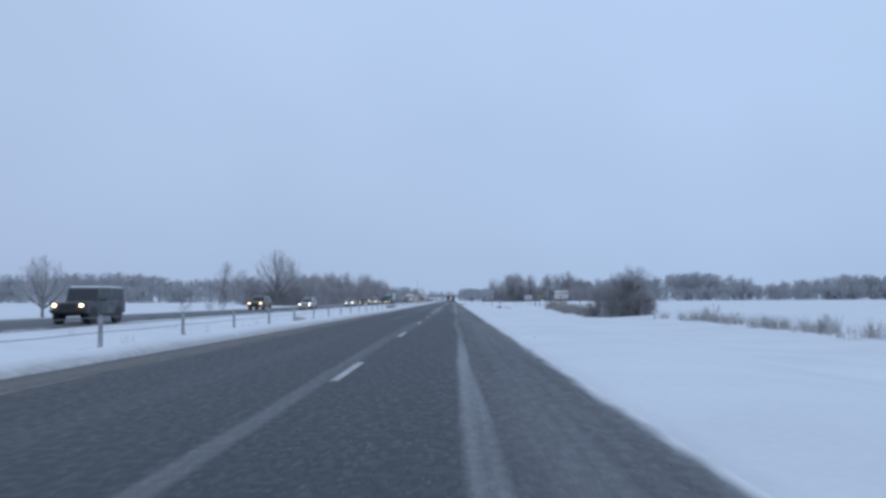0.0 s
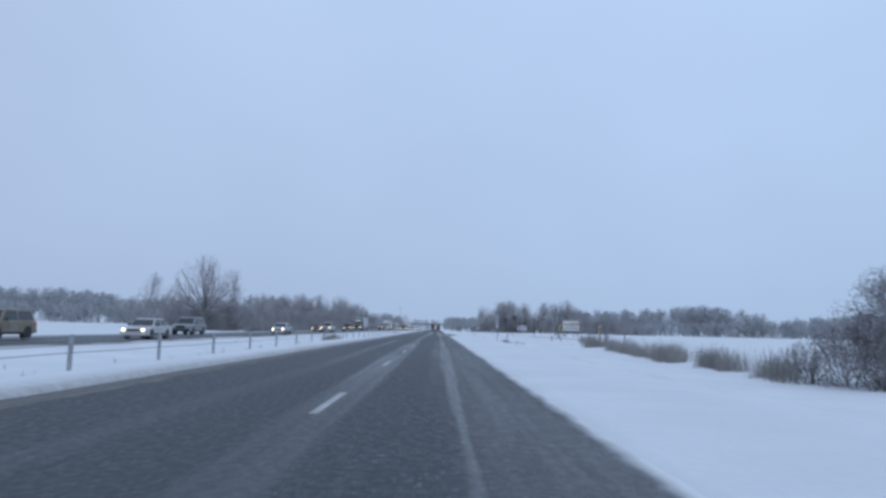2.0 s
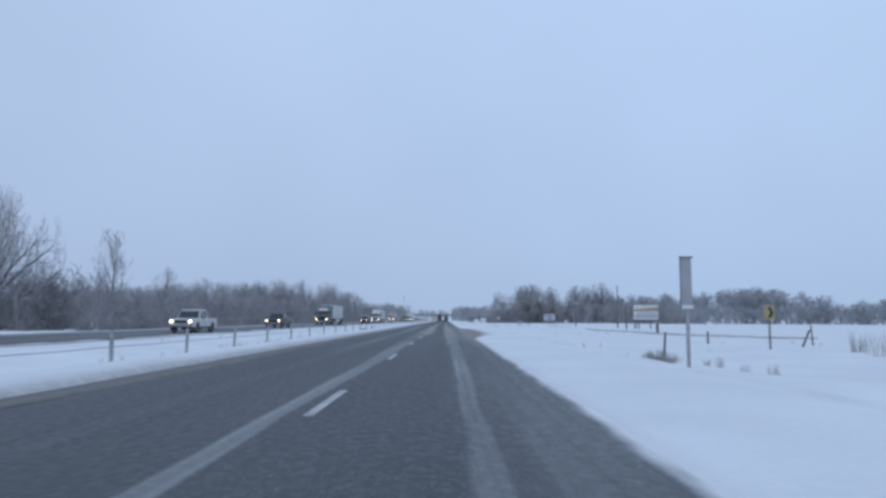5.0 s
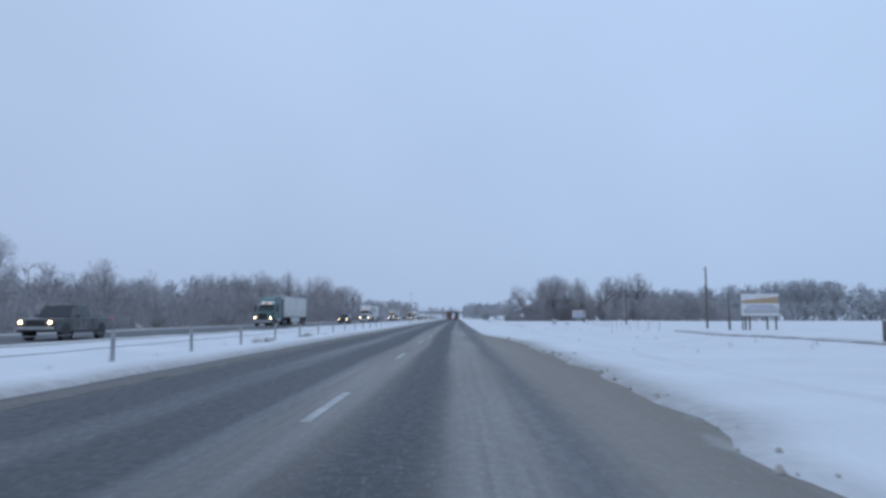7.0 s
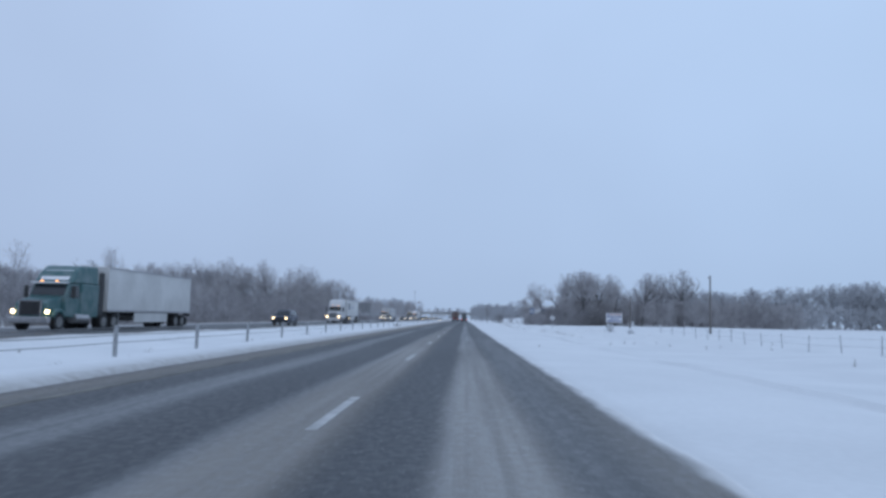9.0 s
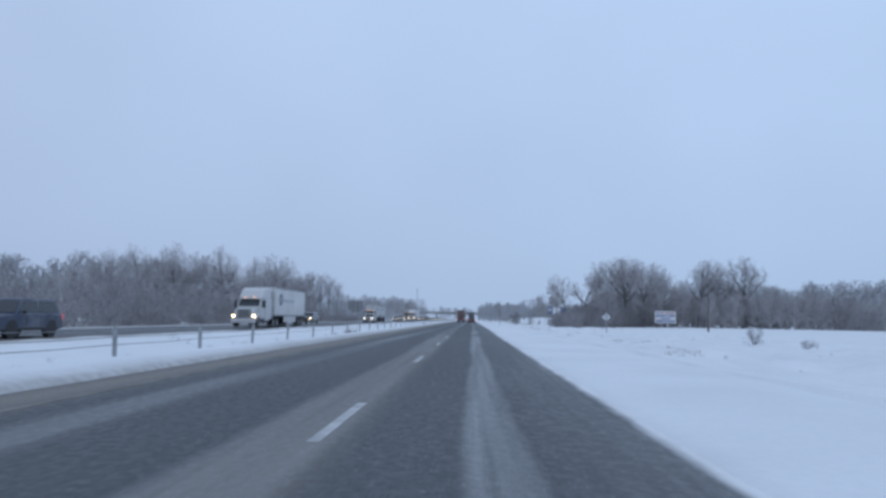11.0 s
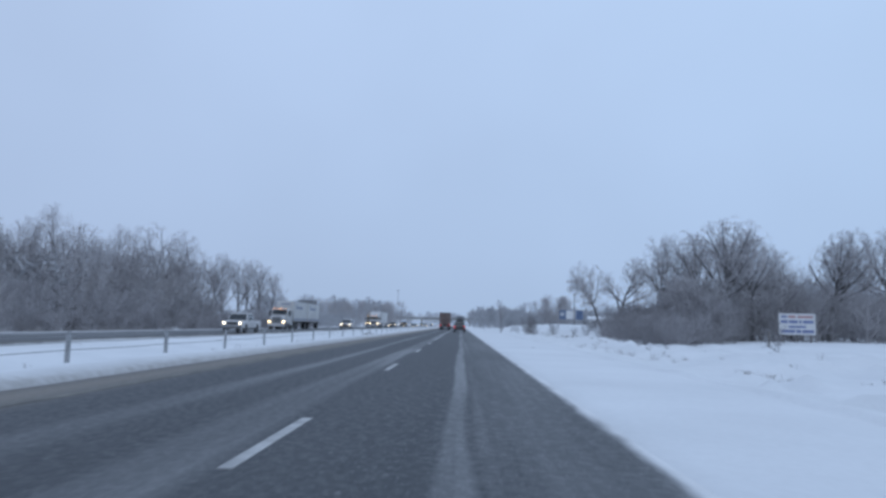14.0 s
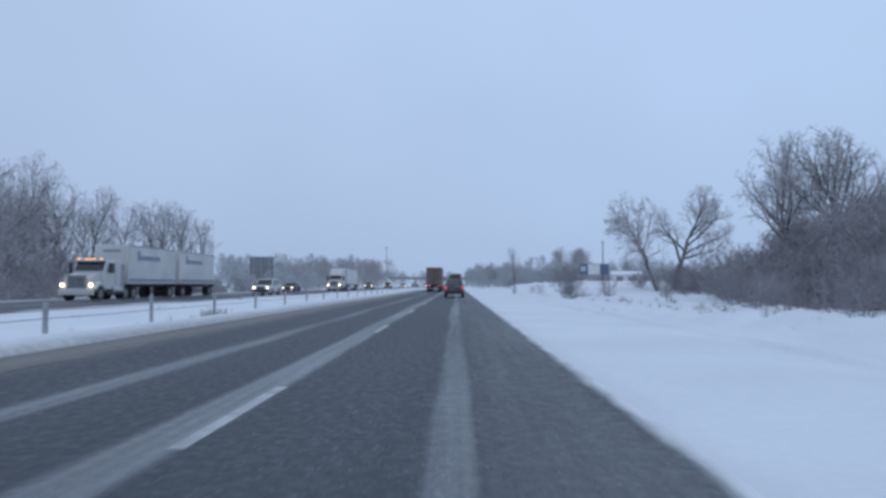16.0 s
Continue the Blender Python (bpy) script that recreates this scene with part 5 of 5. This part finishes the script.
CARS = {
    # length, width, side outline of the body, cabin (b0, b1, t0, t1, zb, zt), wheel radius, wheel places, lamp height
    "sedan": (4.7, 1.80, [(0.02, 0.32), (0.0, 0.58), (0.12, 0.70), (1.25, 0.90), (3.9, 0.95), (4.6, 0.92), (4.7, 0.72), (4.66, 0.36), (4.4, 0.24), (0.3, 0.24)], (1.15, 4.15, 1.95, 3.45, 0.88, 1.43), 0.32, (0.95, 3.7), 0.64),
    "suv": (4.7, 1.88, [(0.02, 0.40), (0.0, 0.80), (0.14, 0.96), (1.25, 1.06), (4.5, 1.08), (4.7, 0.98), (4.7, 0.45), (4.4, 0.34), (0.3, 0.34)], (1.15, 4.62, 1.85, 4.35, 1.04, 1.74), 0.37, (0.95, 3.75), 0.82),
    "pickup": (5.7, 1.98, [(0.02, 0.45), (0.0, 0.92), (0.12, 1.06), (1.5, 1.14), (5.6, 1.14), (5.7, 1.05), (5.7, 0.55), (5.4, 0.42), (0.3, 0.42)], (1.45, 3.65, 2.05, 3.45, 1.10, 1.84), 0.40, (1.0, 4.5), 0.90),
    "jeep": (4.4, 1.92, [(0.05, 0.55), (0.0, 1.00), (0.10, 1.14), (1.35, 1.20), (4.3, 1.20), (4.4, 1.1), (4.4, 0.6), (4.2, 0.5), (0.3, 0.5)], (1.35, 4.35, 1.50, 4.3, 1.16, 1.95), 0.42, (0.75, 3.5), 0.98),
}


def car(kind, x, y, label, mat, lamp=HEAD, away=False, snow=False, lit=True, group="oncoming traffic", roof_box=False, wide=1.0):
    length, w, outline, (b0, b1, t0, t1, zb, zt), r, axles, lamp_z = CARS[kind]
    m = pose(x, y + length, 0.0, 0, 0, 180) if away else pose(x, y, 0.0)
    name = {"sedan": "sedan_car", "suv": "suv", "pickup": "pickup_truck", "jeep": "off_roader"}[kind]
    top = thing(name, m, label, "car" if kind != "pickup" else "pickup truck", group)
    body = part("body", slab(outline, w), mat, top, bevel=0.04)
    tw = w * (0.94 if kind == "jeep" else 0.78)
    part("cabin", slab([(b0, zb - 0.03), (t0, zt - 0.03), (t0 + 0.15, zt), (t1 - 0.12, zt), (t1, zt - 0.04), (b1, zb - 0.03)], w * 0.95, tw * 0.98, 0.04), mat, top, bevel=0.03)
    cabin_panes(top, w * 0.95, tw * 0.98, b0, b1, t0, t1, zb, zt)
    for ay in axles:
        for s in (-1, 1):
            wheel(top, s * (w / 2 - 0.13), ay, r, 0.24, s)
    for s in (-1, 1):
        for ay in axles:
            part("wheel_arch", Geo().disc((s * (w / 2 - 0.058), ay, r + 0.03), r + 0.045, "x", 0.12, 24), TRIM, body)
        part("sill", Geo().box((s * (w / 2 - 0.02), length * 0.5, r + 0.03), (0.06, axles[1] - axles[0] - 2 * r - 0.2, 0.14)), TRIM, body)
        for dy in ((b0 + 0.75, (b0 + b1) / 2, b1 - 0.55) if kind != "pickup" else (b0 + 0.65, (b0 + b1) / 2 + 0.1, b1 - 0.05)):
            part("door_seam", Geo().box((s * (w / 2 - 0.006), dy, (r + 0.15 + zb) / 2), (0.03, 0.022, zb - r - 0.25)), TRIM, body)
    part("grille", Geo().box((0, -0.012, lamp_z - 0.02), (w * 0.46, 0.05, 0.24 if kind != "sedan" else 0.14)), TRIM, top)
    part("front_bumper", Geo().box((0, -0.03, lamp_z - 0.30), (w * 0.94, 0.12, 0.17)), TRIM if kind in ("jeep", "suv") else CHROME if kind == "pickup" else mat, top, bevel=0.03)
    part("rear_bumper", Geo().box((0, length + 0.02, lamp_z - 0.32), (w * 0.94, 0.12, 0.18)), TRIM, top, bevel=0.03)
    for s in (-1, 1):
        part("headlight", Geo().disc((s * w * 0.37, -0.02, lamp_z), 0.075, "y", 0.07, 14), lamp if lit else CHROME, top)
        part("tail_light", Geo().box((s * w * 0.43, length + 0.005, lamp_z + 0.08), (0.14, 0.05, 0.28)), TAIL, top)
        part("mirror", Geo().box((s * (w / 2 + 0.09), b0 + 0.45, zb + 0.10), (0.17, 0.10, 0.14)), TRIM, top, bevel=0.02)
    if kind == "pickup":
        # dark slab on the solid bed stands in for its shaded hollow
        part("dark_bed_recess", Geo().box((0, 4.65, 1.145), (w * 0.82, 1.85, 0.02)), TRIM, top)
        part("tailgate", Geo().box((0, length + 0.01, 0.86), (w * 0.7, 0.03, 0.42)), mat, top)
    if snow:
        part("snow_cap", Geo().box((0, (t0 + t1) / 2, zt + 0.03), (tw * 0.9, (t1 - t0) * 0.92, 0.07), taper=0.94), SNOW, top, "snow lying on the roof")
    if roof_box:
        part("roof_box", Geo().box((0, (t0 + t1) / 2 + 0.2, zt + 0.22), (tw * 0.72, 1.3, 0.32), taper=0.9), TRIM, top, bevel=0.05)
    return top


def trailer(top, y0, length, z0=1.15, z1=4.05, w=2.55, mat=BOX_WHITE, stripe=None, motif=False, rear_only=False):
    """A box trailer under a truck."""
    box = part("trailer_box", Geo().box((0, y0 + length / 2, (z0 + z1) / 2), (w, length, z1 - z0)), mat, top, bevel=0.03)
    for s in (-1, 1):
        n = max(3, round(length / 1.25))
        part("roof_rail", Geo().box((s * (w / 2 + 0.01), y0 + length / 2, z1 - 0.06), (0.05, length, 0.10)), CHROME, box)
        part("floor_rail", Geo().box((s * (w / 2 + 0.01), y0 + length / 2, z0 + 0.07), (0.05, length, 0.14)), CHROME, box)
        if stripe:
            part("stripe", Geo().box((s * (w / 2 + 0.006), y0 + length / 2, z0 + 0.30), (0.03, length * 0.985, 0.20)), stripe, box)
        if motif:
            part("lettering_bar", Geo().box((s * (w / 2 + 0.012), y0 + length * 0.42, z1 - 0.92), (0.03, length * 0.40, 0.34)), INK_S, box)
            part("initial", Geo().box((s * (w / 2 + 0.012), y0 + length * 0.19, z1 - 0.78), (0.03, length * 0.05, 0.72)), INK_S, box)
    if motif:
        part("front_lettering", Geo().box((0, y0 - 0.02, z1 - 0.45), (1.3, 0.03, 0.16)), INK_S, box)
    part("door_gap", Geo().box((0, y0 + length + 0.012, (z0 + z1) / 2), (0.04, 0.03, z1 - z0 - 0.1)), TRIM, box)
    for s in (-1, 1):
        for dx in (0.35, 0.95):
            part("lock_rod", Geo().tube([(s * dx, y0 + length + 0.04, z0 + 0.1), (s * dx, y0 + length + 0.04, z1 - 0.1)], [0.02, 0.02], 6), CHROME, box)
        part("light_bar", Geo().box((s * (w / 2 - 0.25), y0 + length - 0.03, z0 - 0.13), (0.5, 0.08, 0.22)), TRIM, top)
        part("tail_light", Geo().box((s * (w / 2 - 0.25), y0 + length + 0.025, z0 - 0.13), (0.4, 0.03, 0.12)), TAIL, top)
    part("chassis", Geo().box((0, y0 + length / 2, z0 - 0.12), (0.9, length * 0.96, 0.24)), TRIM, top)
    part("rear_guard", Geo().box((0, y0 + length - 0.05, 0.55), (w * 0.9, 0.1, 0.12)).box((-0.6, y0 + length - 0.1, 0.8), (0.1, 0.1, 0.5)).box((0.6, y0 + length - 0.1, 0.8), (0.1, 0.1, 0.5)), GALV, top)
    return box


def semi(x, y, label, cab, lamp=HEAD, trailers=((13.6, 1.0),), stripe=None, motif=False, ring=False, visor_snow=False, sleeper=1.9, roof=3.95, group="oncoming traffic", cab_snow=False):
    """A bonneted tractor with one or two box trailers; it faces -y."""
    top = thing("semi_truck", pose(x, y, 0.0), label, "truck", group)
    w = 2.4
    part("bonnet", slab([(0.0, 0.75), (0.02, 1.55), (0.25, 1.75), (1.6, 2.0), (1.7, 0.75)], 1.95, 1.75, 0.12), cab, top, bevel=0.06)
    cab_ob = part("cab", slab([(1.5, 0.75), (1.5, 2.0), (1.85, 2.75), (3.2, 2.85), (3.2, 0.75)], w * 0.95, w * 0.90, 0.10), cab, top, bevel=0.06)
    y1 = 3.15 + sleeper
    part("sleeper", slab([(2.95, 0.75), (2.95, 2.8), (y1, 2.8), (y1, 0.75)], w, w, 0.08), cab, top, bevel=0.05)
    if roof > 3.2:
        part("wind_fairing", slab([(1.95, 2.78), (2.5, roof - 0.45), (3.1, roof - 0.08), (y1 - 0.1, roof), (y1, 2.78)], w * 0.97, w * 0.92, 0.14), cab, top, bevel=0.08)
    a = [(-1.0, 1.505, 2.06), (1.0, 1.505, 2.06), (0.95, 1.83, 2.70), (-0.95, 1.83, 2.70)]
    part("windscreen", Geo().loft([[(p[0], p[1] - 0.03, p[2]) for p in a], a]), GLASS, cab_ob)
    part("sun_visor", Geo().box((0, 1.68, 2.80), (2.1, 0.32, 0.10)), SNOW if visor_snow else cab, cab_ob, "snow packed on the visor" if visor_snow else "")
    for s in (-1, 1):
        a = [(s * w * 0.478, 1.85, 1.95), (s * w * 0.478, 2.85, 1.95), (s * w * 0.462, 2.85, 2.62), (s * w * 0.465, 2.1, 2.62)]
        part("side_window", Geo().loft([a, [(p[0] - s * 0.03, p[1], p[2]) for p in a]]), GLASS, cab_ob)
        part("mirror", Geo().box((s * (w / 2 + 0.22), 1.75, 2.25), (0.20, 0.12, 0.70)).box((s * (w / 2 + 0.08), 1.8, 2.5), (0.3, 0.04, 0.04)), TRIM, cab_ob, bevel=0.03)
        part("headlight", Geo().disc((s * 0.98, -0.03, 1.08), 0.10, "y", 0.08, 14), lamp, top)
        part("fender", Geo().tube([(s * 1.03, 0.35, 0.75), (s * 1.03, 0.65, 1.13), (s * 1.03, 1.15, 1.16), (s * 1.03, 1.5, 0.75)], [0.17] * 4, 8), cab, top, smooth=True)
        wheel(top, s * 1.0, 0.95, 0.5, 0.30, s)
        part("fuel_tank", Geo().disc((s * 0.98, 3.2, 0.72), 0.31, "y", 1.5, 16), CHROME, top)
        for ay in (y1 + 0.7, y1 + 2.0):
            wheel(top, s * 0.95, ay, 0.5, 0.55, s)
    for dx in (-0.45, 0.45) if roof > 3.2 else (-0.8, -0.28, 0.0, 0.28, 0.8):
        part("marker_lamp", Geo().box((dx, 1.62, 2.88), (0.14, 0.06, 0.06)), AMBER, cab_ob)
    grille = part("grille", Geo().box((0, -0.03, 1.28), (1.15, 0.06, 0.78)), GALV if cab is WHITE_P else TRIM, top)
    for k in range(6):
        part("slat", Geo().box((0, -0.066, 0.97 + 0.125 * k), (1.1, 0.02, 0.05)), TRIM, grille)
    part("grille_surround", Geo().box((-0.62, -0.04, 1.28), (0.07, 0.07, 0.88)).box((0.62, -0.04, 1.28), (0.07, 0.07, 0.88)).box((0, -0.04, 1.70), (1.3, 0.07, 0.07)), CHROME, top)
    part("front_bumper", Geo().box((0, -0.06, 0.60), (2.35, 0.28, 0.38)), CHROME if cab is not WHITE_P else cab, top, bevel=0.06)
    part("frame_rails", Geo().box((0, y1 / 2 + 2.0, 0.85), (0.9, y1 + 2.4, 0.25)), TRIM, top)
    part("exhaust_stack", Geo().tube([(-0.95, y1 + 0.18, 0.9), (-0.95, y1 + 0.18, max(roof, 3.4) - 0.2)], [0.08, 0.08], 8), CHROME, top)
    yy = y1 + 0.95
    for s in (-1, 1):
        part("cab_extender", Geo().box((s * (w / 2 - 0.04), y1 + 0.28, 2.25 if roof > 3.2 else 1.75), (0.05, 0.56, 2.7 if roof > 3.2 else 1.7)), GALV if cab is WHITE_P else TRIM, top)
    part("air_lines", Geo().tube([(0.3, y1, 1.9), (0.32, y1 + 0.45, 1.55), (0.3, yy, 1.8)], [0.05] * 3, 6), TRIM, top)
    if cab_snow:
        part("snow_cap", Geo().loft([[(x, 2.05 + 0.02, 2.98), (x, 2.50, roof - 0.50), (x, 2.62, roof - 0.36), (x, 2.2, 3.0)] for x in (-0.85, -0.3, 0.3, 0.85)]), SNOW, top, "snow caked on the fairing")
    for k, (length, _) in enumerate(trailers):
        box = trailer(top, yy, length, mat=BOX_WHITE, stripe=stripe, motif=motif)
        if ring:
            g = Geo()
            for s in (-1, 1):
                c = [(s * 1.30, yy + 2.0 + 0.42 * math.sin(t), 2.85 + 0.55 * math.cos(t)) for t in [i * math.pi / 8 for i in range(17)]]
                g.tube(c, [0.07] * 17, 6)
            part("ring_mark", g, INK_D, box)
            for s in (-1, 1):
                part("lettering_bar", Geo().box((s * 1.285, yy + 5.2, 2.75), (0.03, 4.6, 0.34)), INK_P, box, "pale worn lettering bar")
        rear = [yy + length - 2.6, yy + length - 1.35] if length > 9 else [yy + length - 1.0]
        if k:
            rear.append(yy + 1.0)
        for ay in rear:
            for s in (-1, 1):
                wheel(top, s * 0.95, ay, 0.5, 0.55, s)
        for s in (-1, 1):
            if length > 9:
                part("side_skirt", Geo().box((s * 1.24, yy + length * 0.48, 0.78), (0.04, length * 0.40, 0.66)), BOX_WHITE, top)
                part("landing_leg", Geo().box((s * 0.7, yy + 2.6, 0.65), (0.12, 0.12, 0.9)), GALV, top)
            part("mud_flap", Geo().box((s * 0.95, yy + length - 0.5, 0.5), (0.6, 0.03, 0.6)), TRIM, top)
        yy += length + 0.75
    return top


INNER, OUTER = -18.9, -22.7
car("jeep", INNER + 0.7, 36.0, "dark boxy off-roader with snow on its roof and headlights on", DARK_P, snow=True)
car("suv", OUTER, 86.0, "tan sport utility car with yellowish headlights", TAN_P)
car("sedan", INNER, 97.0, "silver-white sedan with headlights on", WHITE_P, HEAD_COOL)
car("suv", OUTER, 116.0, "silver sport utility car with dark windows", SILVER_P, lit=False)
car("sedan", INNER - 0.5, 142.0, "white sedan with bright headlights", WHITE_P, HEAD_COOL)
car("pickup", INNER, 178.0, "white pickup truck with headlights on", WHITE_P)
car("sedan", OUTER, 190.0, "dark sedan half hidden behind a pickup", DARK_P)
car("pickup", INNER, 207.0, "dark pickup truck with headlights on", DARK_P, HEAD)
semi(OUTER, 261.0, "teal green semi truck with a long plain white trailer", GREEN_P, visor_snow=True, cab_snow=True)
car("suv", INNER, 300.0, "dark blue sport utility car with headlights on", BLUE_P)
semi(INNER - 1.0, 337.2, "white semi truck pulling a white trailer with a ring mark", WHITE_P, ring=True, motif=False, trailers=((12.8, 1.0),))
car("suv", OUTER, 374.0, "silver sport utility car with headlights on", SILVER_P)
car("pickup", INNER + 0.3, 408.5, "white pickup truck with dark bumper and headlights", WHITE_P, HEAD_COOL)
semi(OUTER - 0.6, 441.5, "white tractor pulling two short white trailers with blue stripe", WHITE_P, trailers=((8.6, 1.0), (8.6, 1.0)), stripe=INK_S, motif=True, sleeper=0.5, roof=3.0)
car("suv", INNER + 1.0, 466.0, "white sport utility car with bright headlights", WHITE_P, HEAD_COOL)
semi(INNER - 0.2, 515.0, "white semi truck far up the road, headlights on", WHITE_P)
semi(OUTER, 536.0, "tan semi truck far up the road, headlights on", TAN_P)
for k, (lane, y, kind, mat) in enumerate([(OUTER, 497, "sedan", DARK_P), (INNER, 560, "suv", SILVER_P), (OUTER, 588, "sedan", WHITE_P), (INNER, 604, "pickup", DARK_P), (OUTER, 640, "suv", DARK_P),
                                          (INNER, 668, "sedan", SILVER_P), (OUTER, 706, "sedan", DARK_P), (INNER, 760, "suv", WHITE_P), (OUTER, 790, "suv", DARK_P), (INNER, 845, "sedan", DARK_P)]):
    car(kind, lane, y, "distant oncoming car with headlights on", mat, HEAD if k % 2 else HEAD_COOL)

# traffic ahead in the same direction
car("suv", 1.75, 461.5, "dark sport utility car with a roof box and red tail lights", DARK_P, away=True, roof_box=True, group="traffic ahead")


def box_truck_ahead(x, y, mat, label):
    """A semi seen from behind: trailer first, then the tractor; it faces +y."""
    top = thing("semi_truck", pose(x, y + 20.5, 0, 0, 0, 180), label, "truck", "traffic ahead")
    part("cab", slab([(0.0, 0.6), (0.05, 1.6), (1.5, 2.0), (2.0, 3.7), (4.4, 3.9), (4.4, 0.6)], 2.4, 2.3, 0.1), WHITE_P, top, bevel=0.06)
    for s in (-1, 1):
        part("mirror", Geo().box((s * 1.42, 1.8, 2.2), (0.2, 0.12, 0.7)), TRIM, top)
        for ay in (0.95, 5.0, 6.3, 18.0, 19.3):
            wheel(top, s * 0.95, ay, 0.5, 0.5, s)
        part("mud_flap", Geo().box((s * 0.9, 20.1, 0.55), (0.62, 0.03, 0.62)), TRIM, top)
    trailer(top, 5.0, 15.5, mat=mat)


box_truck_ahead(-1.85, 512, material("brown_trailer_doors", (0.17, 0.12, 0.11), 0.6, var=0.2, scale=1.0, fine=12, bump=0.05), "brown box trailer truck seen from behind")
box_truck_ahead(1.85, 578, material("grey_trailer_doors", (0.15, 0.16, 0.17), 0.6, var=0.2, scale=1.0, fine=12, bump=0.05), "grey box trailer truck seen from behind")
